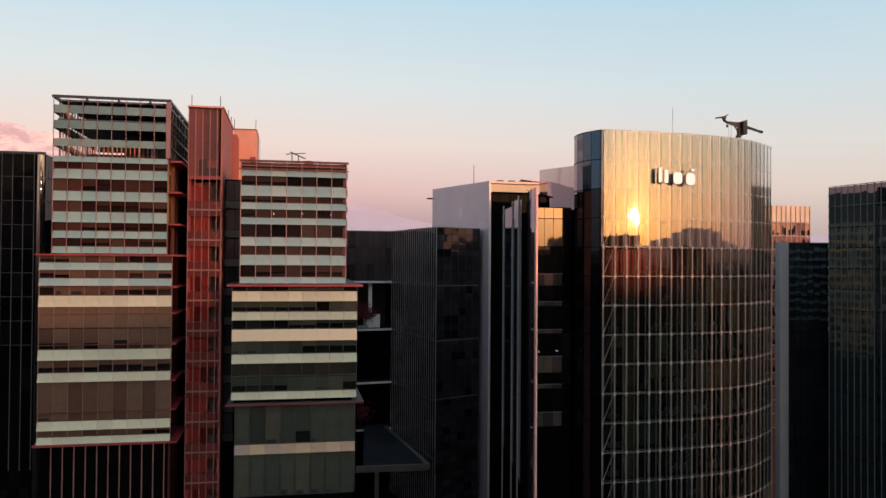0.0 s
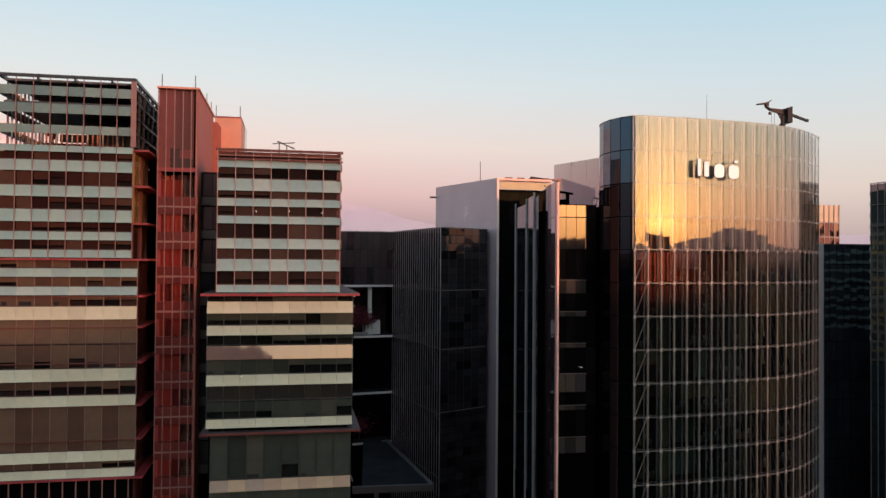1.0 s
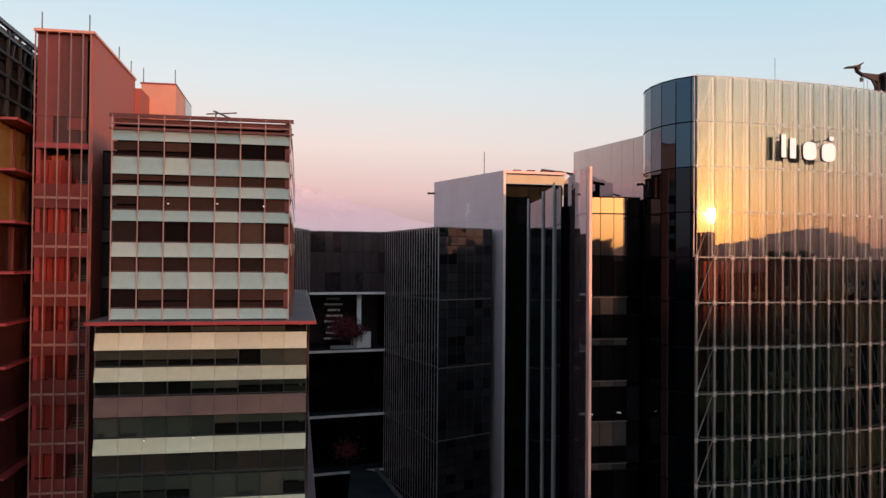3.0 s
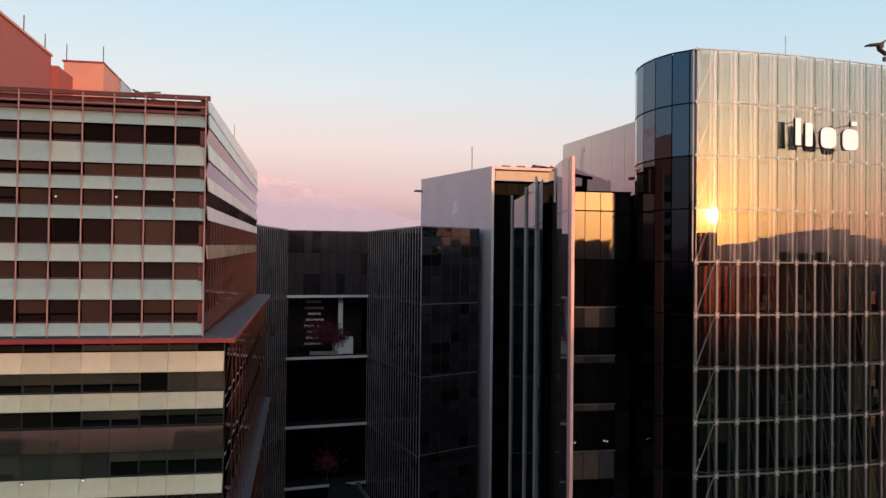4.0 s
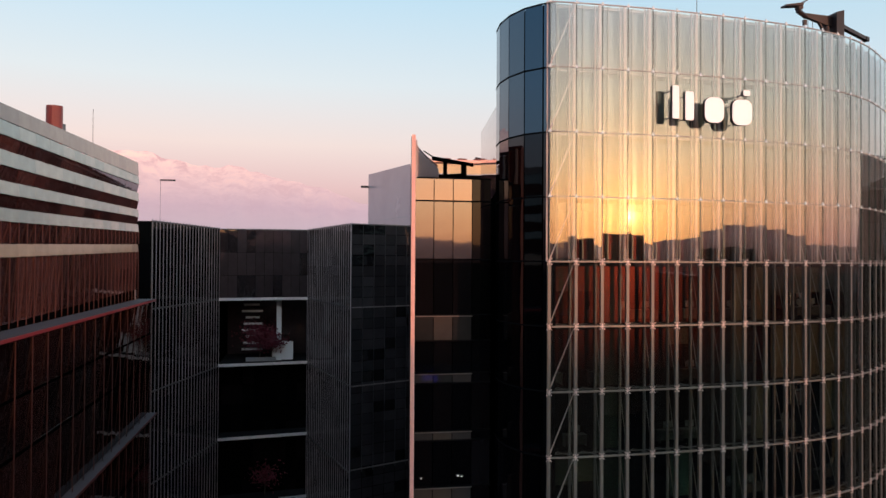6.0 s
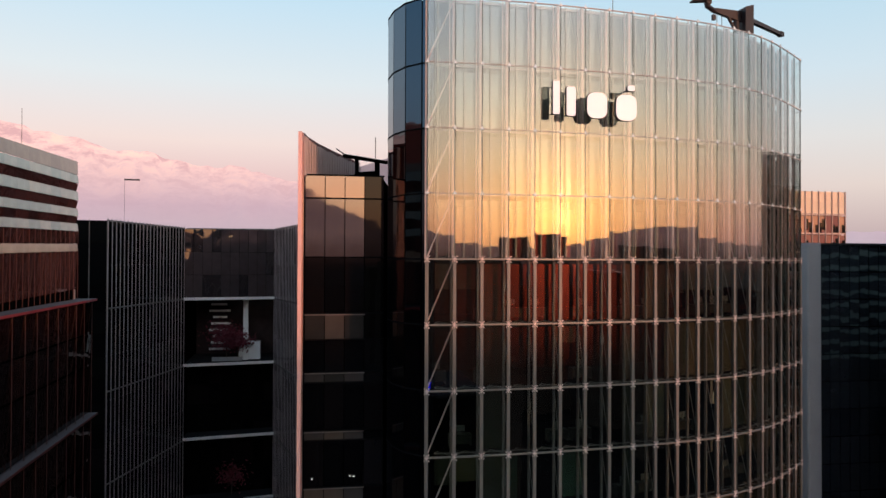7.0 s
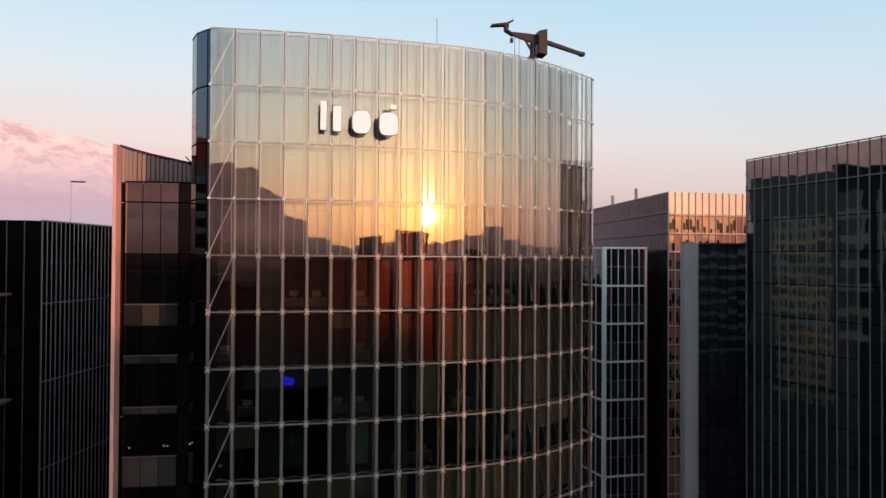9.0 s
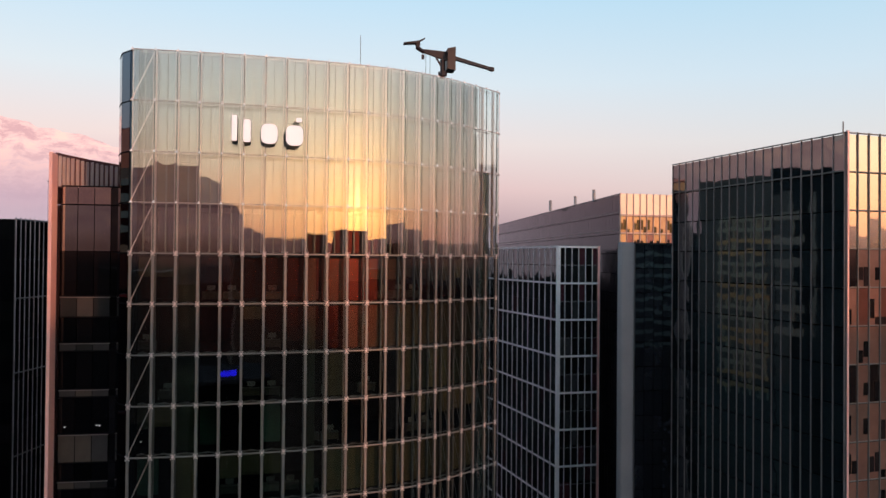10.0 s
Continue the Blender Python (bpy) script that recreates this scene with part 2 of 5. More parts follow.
M_ROOF = plain("roof_membrane", (.10, .095, .095), .9, 0, .3, .6, .3)
M_DARKROOF = plain("dark_roof", (.03, .028, .03), .9, 0, .3, .6, .3, 1.0)
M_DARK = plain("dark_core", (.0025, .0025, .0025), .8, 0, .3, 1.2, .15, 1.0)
M_PINKWALL = dark_glass("cloud_pink_wall", [(0, (.20, .065, .08)), (.5, (.22, .07, .085)), (.8, (.185, .06, .075))], rough=.03, ior=1.6, warp=.02, tint=(1, .70, .78))
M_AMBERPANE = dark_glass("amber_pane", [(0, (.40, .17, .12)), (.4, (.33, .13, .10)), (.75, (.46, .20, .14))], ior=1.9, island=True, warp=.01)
# front panes: mirrored sunset put into base and tint, brightest in the top rows
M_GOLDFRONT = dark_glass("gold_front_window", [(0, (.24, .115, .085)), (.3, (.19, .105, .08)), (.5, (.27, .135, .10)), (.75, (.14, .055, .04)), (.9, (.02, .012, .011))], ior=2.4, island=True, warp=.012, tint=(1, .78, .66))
M_GOLDTOP = dark_glass("sunset_gold_window", [(0, (.36, .25, .16)), (.4, (.32, .22, .14)), (.75, (.40, .28, .18))], ior=6.5, island=True, warp=.012, tint=(1, .93, .78))
M_AMBER = plain("sunset_amber_panel", (.88, .64, .46), .3, 0, .08, .5)
# the red stop imitates red reflections in some panes
M_GRID = dark_glass("grid_window", [(0, (.014, .015, .016)), (.42, (.034, .033, .034)), (.62, (.008, .008, .008)), (.82, (.06, .020, .026)), (.93, (.045, .045, .048))], ior=1.75, island=True)
M_BRIGHT = plain("bright_white", (.85, .85, .86), .5, 0, .05)
M_WHITE = plain("white_frame", (.74, .68, .68), .5, 0, .1)
# pink light on the grid is put into the steel's colour
M_GRIDSTEEL = plain("pink_lit_grid_steel", (.68, .56, .58), .5, 0, .12)
M_EDGE_PINK = plain("pink_edge_metal", (.90, .48, .42), .4, .1, .08)
# darker than asphalt: the dusk shade is put into the base colour
M_GROUND = plain("city_ground", (.012, .010, .010), .9, 0, .5, .02, 0, 1.0)
M_LEAF = plain("leaves", (.16, .022, .04), .7, 0, .5, 3)
M_BARK = plain("bark", (.06, .045, .035), .9, 0, .3, 3)


# ---- geometry helpers ----
class Geo:
    """Collects boxes and prisms, and becomes one mesh."""

    def __init__(self):
        self.v, self.f = [], []

    def hexa(self, p):
        n = len(self.v)
        self.v += [tuple(q) for q in p]
        self.f += [(n, n + 3, n + 2, n + 1), (n + 4, n + 5, n + 6, n + 7), (n, n + 1, n + 5, n + 4), (n + 1, n + 2, n + 6, n + 5),
                   (n + 2, n + 3, n + 7, n + 6), (n + 3, n, n + 4, n + 7)]
        return self

    def box(self, x0, x1, y0, y1, z0, z1):
        return self.hexa([(x0, y0, z0), (x1, y0, z0), (x1, y1, z0), (x0, y1, z0), (x0, y0, z1), (x1, y0, z1), (x1, y1, z1), (x0, y1, z1)])

    def wall(self, a, b, z0, z1, d0, d1, e0=None, e1=None):
        """A slab over the plan line a-b, from d0 to d1 outward (to the right of a-b) at its foot, and e0 to e1 at its head."""
        e0, e1 = d0 if e0 is None else e0, d1 if e1 is None else e1
        u = Vector((b[0] - a[0], b[1] - a[1])).normalized()
        n = Vector((u.y, -u.x))
        q = lambda p, d, z: (p[0] + n.x * d, p[1] + n.y * d, z)
        return self.hexa([q(a, d1, z0), q(b, d1, z0), q(b, d0, z0), q(a, d0, z0), q(a, e1, z1), q(b, e1, z1), q(b, e0, z1), q(a, e0, z1)])

    def prism(self, pts, z0, z1, top=None):
        n, k = len(self.v), len(pts)
        self.v += [(p[0], p[1], z0) for p in pts] + [(p[0], p[1], z1 if top is None else top[i]) for i, p in enumerate(pts)]
        self.f += [tuple(range(n + k - 1, n - 1, -1)), tuple(range(n + k, n + 2 * k))]
        self.f += [(n + i, n + (i + 1) % k, n + k + (i + 1) % k, n + k + i) for i in range(k)]
        return self

    def bar(self, p, q, r, sides=6):
        p, q = Vector(p), Vector(q)
        d = (q - p).normalized()
        s = d.orthogonal().normalized()
        t = d.cross(s)
        n = len(self.v)
        for c in (p, q):
            for i in range(sides):
                w = 2 * math.pi * i / sides
                self.v.append(tuple(c + (s * math.cos(w) + t * math.sin(w)) * r))
        self.f += [(n + i, n + (i + 1) % sides, n + sides + (i + 1) % sides, n + sides + i) for i in range(sides)]
        self.f += [tuple(range(n + sides - 1, n - 1, -1)), tuple(range(n + sides, n + 2 * sides))]
        return self

    def mesh(self, name, mat):
        m = bpy.data.meshes.new(name)
        m.from_pydata(self.v, [], self.f)
        m.materials.append(mat)
        m.update()
        return m


def thing(name, at, label, category, group="", kind=""):
    ob = new(name)
    ob.location = at
    ob.empty_display_size = .5
    return tagged(ob, label, category, group, kind)


def base_of(ob):
    p = Vector(ob.location)
    while ob.parent:
        ob = ob.parent
        p += Vector(ob.location)
    return p


def part(name, geo, mat, parent, label="", kind=""):
    """One mesh, built in world coordinates, under a thing or a part."""
    ob = new(name, geo.mesh(name, mat))
    ob.parent = parent
    ob.location = -base_of(parent)
    return tagged(ob, label, kind=kind)


def piece(name, mesh, parent, m, label=""):
    ob = new(name, mesh)
    ob.parent = parent
    ob.matrix_basis = Matrix.Translation(-base_of(parent)) @ m
    return tagged(ob, label) if label else ob


CACHE = {}


def panel_mesh(w, h, mat, foot=0.0, head=0.0, thick=.06, gap=.02):
    """A pane w wide and h high; foot and head: how far its lower and upper edge stand out."""
    key = (round(w, 2), round(h, 2), mat.name, round(foot, 2), round(head, 2), thick, gap)
    if key not in CACHE:
        g = Geo()
        g.hexa([(gap, -foot - thick, gap), (w - gap, -foot - thick, gap), (w - gap, -foot, gap), (gap, -foot, gap),
                (gap, -head - thick, h - gap), (w - gap, -head - thick, h - gap), (w - gap, -head, h - gap), (gap, -head, h - gap)])
        CACHE[key] = g.mesh("panel", mat)
    return CACHE[key]


def along(a, b, z):
    """The frame of a facade that runs from a to b: x along it, -y outward."""
    u = Vector((b[0] - a[0], b[1] - a[1], 0)).normalized()
    v = Vector((-u.y, u.x, 0))
    return Matrix(((u.x, v.x, 0, a[0]), (u.y, v.y, 0, a[1]), (0, 0, 1, z), (0, 0, 0, 1)))


def lerp2(a, b, t):
    return (a[0] + (b[0] - a[0]) * t, a[1] + (b[1] - a[1]) * t)


def split(a, b, bay):
    length = math.dist(a, b)
    n = max(1, round(length / bay))
    return [lerp2(a, b, i / n) for i in range(n + 1)]


# ---- ground, hills, mountains ----
g = Geo()
g.box(-4500, 4500, -4500, 4500, -1, 0)
tagged(new("ground", g.mesh("ground", M_GROUND)), "dark city ground in dusk shade far below", "ground", kind="structure")


# haze, dusk tint and lit crags are painted as colour that glows by itself
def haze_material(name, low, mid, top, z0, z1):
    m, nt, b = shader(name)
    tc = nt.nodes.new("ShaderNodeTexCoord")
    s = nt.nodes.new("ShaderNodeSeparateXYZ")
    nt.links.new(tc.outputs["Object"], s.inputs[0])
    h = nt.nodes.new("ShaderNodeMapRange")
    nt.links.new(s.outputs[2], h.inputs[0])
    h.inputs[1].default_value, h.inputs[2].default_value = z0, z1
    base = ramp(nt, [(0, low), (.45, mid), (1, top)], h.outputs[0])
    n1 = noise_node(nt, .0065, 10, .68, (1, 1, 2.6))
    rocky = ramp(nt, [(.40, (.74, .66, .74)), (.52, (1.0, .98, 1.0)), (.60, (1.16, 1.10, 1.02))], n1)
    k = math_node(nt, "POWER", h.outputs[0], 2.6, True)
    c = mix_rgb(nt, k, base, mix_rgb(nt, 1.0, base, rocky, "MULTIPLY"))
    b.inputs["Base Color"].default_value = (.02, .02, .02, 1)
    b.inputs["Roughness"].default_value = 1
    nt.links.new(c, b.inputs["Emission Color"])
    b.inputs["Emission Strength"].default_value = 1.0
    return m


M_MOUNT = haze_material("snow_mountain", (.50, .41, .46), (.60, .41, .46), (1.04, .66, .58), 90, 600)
RIDGE = [(-70, 6.5), (-40, 9.5), (-26, 9.9), (-19.3, 8.9), (-16.4, 8.1), (-12.6, 7.6), (-9, 6.9), (-4, 6.4), (0, 5.6), (3.4, 4.6), (7.8, 3.2), (11, 2.5), (20, 2.0), (60, 1.8)]


def ridge_el(az):
    for (a0, e0), (a1, e1) in zip(RIDGE, RIDGE[1:]):
        if a0 <= az <= a1:
            return e0 + (e1 - e0) * (az - a0) / (a1 - a0)
    return 1.8


def mountain_mesh(name, az0, az1, steps, dist, deep, el_of, mat, jag):
    verts, faces, rows = [], [], 7
    for i in range(steps + 1):
        az = az0 + (az1 - az0) * i / steps
        top = dist * math.tan(radians(el_of(az)))
        top *= 1 + jag * (noise.noise((az * .35, 3, 0)) * .6 + noise.noise((az * 1.3, 7, 0)) * .3 + noise.noise((az * 4.1, 1, 0)) * .14)
        for j in range(rows):
            f = j / (rows - 1)
            d = dist - deep * (1 - f) + deep * .18 * noise.noise((az * .8, f * 4, 5))
            verts.append((d * math.sin(radians(az)), d * math.cos(radians(az)), max(0, (f ** 1.3) * top + (66 if j else 0))))
    for i in range(steps):
        for j in range(rows - 1):
            n = i * rows + j
            faces.append((n, n + rows, n + rows + 1, n + 1))
    m = bpy.data.meshes.new(name)
    m.from_pydata(verts, [], faces)
    m.materials.append(mat)
    m.polygons.foreach_set("use_smooth", [True] * len(faces))
    return m


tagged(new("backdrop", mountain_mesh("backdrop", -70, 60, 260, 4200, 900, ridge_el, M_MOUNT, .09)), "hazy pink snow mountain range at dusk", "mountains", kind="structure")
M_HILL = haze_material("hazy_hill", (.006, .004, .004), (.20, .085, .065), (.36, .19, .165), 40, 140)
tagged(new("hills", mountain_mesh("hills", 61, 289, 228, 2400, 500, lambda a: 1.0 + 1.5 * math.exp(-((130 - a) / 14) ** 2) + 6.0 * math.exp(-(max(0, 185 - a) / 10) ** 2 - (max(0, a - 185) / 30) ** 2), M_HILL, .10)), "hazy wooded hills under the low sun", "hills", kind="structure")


# ---- curved glass tower ----
def screen_plan():
    """Plan points of the outer glass screen, one bay apart."""
    x, y, h, step = 32.3, 70.75, -.027, .166
    out = [(x, y)]
    for i in range(1, 201):
        k = 1 / 78 if x < 50 else (1 / 21 if x < 58.6 else .012)
        h += k * step
        x, y = x + math.cos(h) * step, y + math.sin(h) * step
        if i % 10 == 0:
            out.append((x, y))
    return out


SCREEN = screen_plan()
FLOOR = 3.9
TOP = 81.9
LEVELS = [TOP - FLOOR * k for k in range(14)]          # 81.9 down to 31.2


def offset(pts, d):
    out = []
    for i, p in enumerate(pts):
        a, b = pts[max(0, i - 1)], pts[min(len(pts) - 1, i + 1)]
        u = Vector((b[0] - a[0], b[1] - a[1])).normalized()
        out.append((p[0] + u.y * d, p[1] - u.x * d))
    return out


INNER = offset(SCREEN, -1.1)
ROUND = [(33 - 2.45 * math.cos(radians(w)), 75.6 + 4.6 * math.sin(radians(w))) for w in (62, 42, 22, 2, -20, -44, -68)] + [(32.75, 71.0)]

tower = thing("glass_tower", (46, 84, 0), "tall office tower with a curved glass screen reflecting the sunset", "office tower")
BACK = offset(SCREEN, -8.0)
BODY = [(32.4, 80), (31.6, 77.6), (31.6, 75.5), (34, 78)] + BACK[3:-4] + [(60, 88), (60, 112), (39.4, 112)]
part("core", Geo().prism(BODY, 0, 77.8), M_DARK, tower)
part("roof", Geo().prism(offset(SCREEN, -1.9)[1:-1] + [(60, 90), (34, 90)], 77.82, 78.0), M_ROOF, tower)
CROWN = offset(SCREEN, -1.5)
part("crown_wall", Geo().prism(CROWN[:20] + [(p[0] - .2, p[1] + .3) for p in reversed(CROWN[:20])], 70.3, 82.15), M_DARK, tower)
for a, b in zip(ROUND, ROUND[1:]):
    part("corner_backing", Geo().wall(a, b, 0, TOP - .1, -.25, -.05), M_DARK, tower)
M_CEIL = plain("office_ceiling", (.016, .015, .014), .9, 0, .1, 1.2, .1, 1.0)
# near-black sheet added so the office floors stay in shade
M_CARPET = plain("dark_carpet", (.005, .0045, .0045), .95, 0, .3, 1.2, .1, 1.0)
for k, z in enumerate(LEVELS):
    if k < 3:
        continue
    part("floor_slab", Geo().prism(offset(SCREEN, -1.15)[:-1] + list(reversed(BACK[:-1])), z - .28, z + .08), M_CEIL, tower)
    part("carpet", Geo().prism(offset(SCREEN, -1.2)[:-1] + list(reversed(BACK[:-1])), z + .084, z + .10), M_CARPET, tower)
# curtain wall behind the screen
rng = random.Random(5)
M_BLIND = dark_glass("olive_blind", [(0, (.16, .135, .092)), (.3, (.09, .083, .064)), (.55, (.19, .155, .105)), (.8, (.064, .068, .057))], ior=1.3, warp=0)
M_PALE = dark_glass("pale_panel", [(0, (.175, .20, .19)), (.3, (.13, .155, .15)), (.5, (.20, .22, .205)), (.8, (.15, .18, .17))], ior=2.4, rough=.06, warp=.006)
# paler and pinker than the lower steel: the crown's sunlight is in the colour
M_CROWN_STEEL = plain("pale_crown_steel", (.62, .47, .44), .4, .1, .1)
M_JOINT = plain("green_glass_edge", (.075, .095, .075), .3, 0, .15)
M_TEALROOM = dark_glass("teal_office", [(0, (.065, .14, .117)), (.5, (.10, .19, .16)), (.8, (.04, .095, .08))], ior=1.25, warp=.01)
M_OFFICE_GLASS = clear_glass("office_glass", 1.2, (.82, .84, .80), .004, .021)
M_OFFICE_LOWER = clear_glass("lower_office_glass", 1.2, (.80, .84, .80), .004)
# this storey mirrors more strongly to keep the sun's image bright
M_OFFICE_TOP = clear_glass("upper_office_glass", 2.1, (.80, .80, .76), .004, .013)
M_DUSK = dark_glass("dusk_blue_panel", [(0, (.018, .026, .032)), (.5, (.026, .034, .04)), (.8, (.014, .02, .026))], ior=1.4, warp=0)
MAT_ROWS = {1: M_PALE, 2: M_PALE, 3: M_PALE}
for k in range(1, 14):
    for i, (a, b) in enumerate(zip(INNER[:19], INNER[1:])):
        w = math.dist(a, b)
        z0, z1 = LEVELS[k] + .10, LEVELS[k - 1] - (.28 if k > 1 else -.25)
        if k <= 3:
            mat = M_DUSK if i == 0 else M_BLIND if k == 3 and i < 3 else MAT_ROWS[k]
            piece("inner_pane", panel_mesh(w, z1 - z0, mat), tower, along(a, b, z0))
            continue
        piece("inner_pane", panel_mesh(w, z1 - z0, M_OFFICE_TOP if k == 4 else M_OFFICE_GLASS if k < 7 else M_OFFICE_LOWER, thick=.02), tower, along(a, b, z0))
        full = i in (2, 8) or (i == 9 and k % 2) or (k in (6, 9) and i > 9) or (k == 7 and i > 12)
        half = (k == 5 and (i > 9 or i in (0, 1))) or (k == 8 and i < 3) or (k in (4, 8) and i > 13) or (k == 9 and 3 < i < 7)
        some = rng.random() < .06
        if full or half or some:
            drop = (z1 - z0) * (1.0 if full else rng.choice((.45, .5, .55)) if half else rng.choice((.3, .8, 1)))
            wd = w * (.6 if i == 8 and full else 1)
            piece("blind", panel_mesh(wd, drop, M_BLIND, -.25, -.25, .03), tower, along(a, b, z1 - drop))
        elif k >= 8 and i in (0, 1, 3, 4, 5, 6) and rng.random() < .6:
            piece("partition", panel_mesh(w, z1 - z0, M_TEALROOM, -2.2, -2.2, .08, 0), tower, along(a, b, z0))
# desks along the glass on the office floors
M_DESK = plain("pale_desk", (.05, .046, .042), .5, 0, .1)
M_MONITOR = plain("grey_monitor", (.20, .20, .21), .35, 0, .1)

def desk_at(a, b, z, seed):
    m = along(lerp2(a, b, .5), b, z)
    d = thing("office_desk", m.translation, "pale office desk with a monitor behind the glass", "desk", "desks behind the glass")
    for nm, g, mat in (("tabletop", Geo().box(-.7, .7, .9, 1.6, .70, .74), M_DESK), ("side_panel", Geo().box(-.7, -.66, .95, 1.55, 0, .70), M_DESK),
                       ("side_panel", Geo().box(.66, .7, .95, 1.55, 0, .70), M_DESK), ("modesty_panel", Geo().box(-.66, .66, .92, .95, .15, .70), M_DESK),
                       ("monitor", Geo().box(-.32, .32, 1.2, 1.25, .88, 1.28), M_MONITOR), ("monitor_stand", Geo().box(-.05, .05, 1.2, 1.3, .74, .9), M_MONITOR)):
        ob = new(nm, g.mesh(nm, mat))
        ob.parent = d
        ob.matrix_basis = Matrix.Translation(-m.translation) @ m
    return d


first = desk_at(INNER[0], INNER[1], LEVELS[4] + .1, 0)
base_m = along(lerp2(INNER[0], INNER[1], .5), INNER[1], LEVELS[4] + .1)
for k in range(4, 14):
    for i in range(0, 18):
        if rng.random() < .32 and not (k == 4 and i == 0):
            m = along(lerp2(INNER[i], INNER[i + 1], .5), INNER[i + 1], LEVELS[k] + .1)
            u = m.to_3x3() @ base_m.to_3x3().inverted()
            copy_thing(first, Matrix.Translation(m.translation) @ u.to_4x4())
# rounded blue corner
M_BLACK_BAR = plain("black_bar", (.005, .005, .006), .9, 0, .2, 1.2, .1, 1.05)
for k in range(1, 11):
    for a, b in zip(ROUND, ROUND[1:]):
        piece("corner_pane", panel_mesh(math.dist(a, b), FLOOR, M_BLUE if k < 3 else M_BLUE_LOW, gap=.035), tower, along(a, b, LEVELS[k]))
for a, b in zip(ROUND, ROUND[1:]):
    piece("corner_base", panel_mesh(math.dist(a, b), LEVELS[10], M_BLUE_LOW, gap=.035), tower, along(a, b, 0))
for z in LEVELS[:11]:
    for a, b in zip(ROUND, ROUND[1:]):
        piece("corner_transom", panel_mesh(math.dist(a, b), .10, M_BLACK_BAR, .03, .03, .05, 0), tower, along(a, b, z - .05))
# outer screen: panes, columns, rods and ring trusses
tilt = random.Random(40)
for k in range(1, 14):
    for a, b in zip(SCREEN, SCREEN[1:]):
        lean = pose(0, 0, 0, tilt.gauss(0, .06), 0, tilt.gauss(0, .13))
        piece("screen_pane", panel_mesh(math.dist(a, b), FLOOR, M_SCREEN, thick=.02, gap=.03), tower, along(a, b, LEVELS[k]) @ lean)
M_RIB_DARK = plain("olive_rib_steel", (.20, .185, .145), .4, .2, .12)
M_STEEL_PALE = plain("pale_grey_steel", (.15, .14, .135), .4, .2, .12)
BAY = math.dist(SCREEN[5], SCREEN[6])
rod_mesh = Geo().bar((BAY, .06, .12), (BAY, 1.0, FLOOR - .2), .022, 4).mesh("diagonal_rod", M_STEEL_PALE)
fine_rod = Geo().bar((BAY, .06, .12), (BAY, 1.0, FLOOR - .2), .02, 4).mesh("diagonal_rod", M_CROWN_STEEL)
ring = Geo().box(0, BAY, -.04, .05, -.03, .03).box(0, BAY, .80, .88, -.05, .05)
ring_low = Geo().box(0, BAY, -.05, .10, -.05, .05).box(0, BAY, .90, .96, -.03, .03).bar((0, .1, 0), (BAY / 2, .93, .12), .03, 4).bar((BAY / 2, .93, .12), (BAY, .1, 0), .03, 4)
M_RING = plain("pink_grey_ring", (.36, .29, .26), .4, .1, .12)
clamp = Geo()
for sx_ in (-.14, .14):
    for sz in (-.17, .17):
        clamp.bar((sx_, -.03, sz), (sx_, -.09, sz), .038, 8)
clamp.box(-.15, .15, -.075, -.03, -.018, .018).box(-.018, .018, -.075, -.03, -.18, .18)
clamp.bar((-.14, -.05, -.17), (.14, -.05, .17), .016, 5).bar((-.14, -.05, .17), (.14, -.05, -.17), .016, 5)
clamp_mesh = clamp.mesh("clamp", M_WHITE_FIN)
cap_mesh = Geo().box(-.10, .10, -.07, .06, -.05, .05).box(-.03, .03, -.05, .03, .05, .16).mesh("clamp", M_BRIGHT)
ring_mesh, ring_low_mesh = ring.mesh("transom", M_RING), ring_low.mesh("transom", M_STEEL_PALE)
for i, p in enumerate(SCREEN):
    a = SCREEN[max(0, i - 1)]
    b = SCREEN[min(len(SCREEN) - 1, i + 1)]
    u = Vector((b[0] - a[0], b[1] - a[1])).normalized()
    rib = lambda w: ((p[0] - u.x * w, p[1] - u.y * w), (p[0] + u.x * w, p[1] + u.y * w))
    part("column", Geo().wall(*rib(.095), 0, LEVELS[4], -.16, .05), M_STEEL, tower)
    part("crown_column", Geo().wall(*rib(.085), LEVELS[4], TOP + .12, -.62, -.40), M_CROWN_STEEL, tower)
    part("pane_joint", Geo().wall(*rib(.022), LEVELS[4], TOP + .05, -.06, .03), M_JOINT, tower)
    for k, z in enumerate(LEVELS):
        piece("clamp", cap_mesh if k < 4 else clamp_mesh, tower, along(p, (p[0] + u.x, p[1] + u.y), z))
    if i < 19:
        part("inner_mullion", Geo().wall(*rib(.06), 31, 81.6, -1.12, -.95), M_STEEL, tower)
        mid = lerp2(p, SCREEN[i + 1], .45)
        part("crown_rib", Geo().wall((mid[0] - u.x * .05, mid[1] - u.y * .05), (mid[0] + u.x * .05, mid[1] + u.y * .05), LEVELS[4], 82.1, -1.0, -.85), M_RIB_DARK, tower)
        far = lerp2(p, SCREEN[i + 1], .86)
        part("crown_rib", Geo().wall((far[0] - u.x * .03, far[1] - u.y * .03), (far[0] + u.x * .03, far[1] + u.y * .03), LEVELS[4], 82.1, -.7, -.6), M_CROWN_STEEL, tower)
    if i < len(SCREEN) - 1:
        for k in range(1, 14):
            piece("diagonal_rod", rod_mesh if k > 4 else fine_rod, tower, along(p, SCREEN[i + 1], LEVELS[k]))
        for k, z in enumerate(LEVELS):
            piece("transom", ring_low_mesh if k >= 4 else ring_mesh, tower, along(p, SCREEN[i + 1], z))
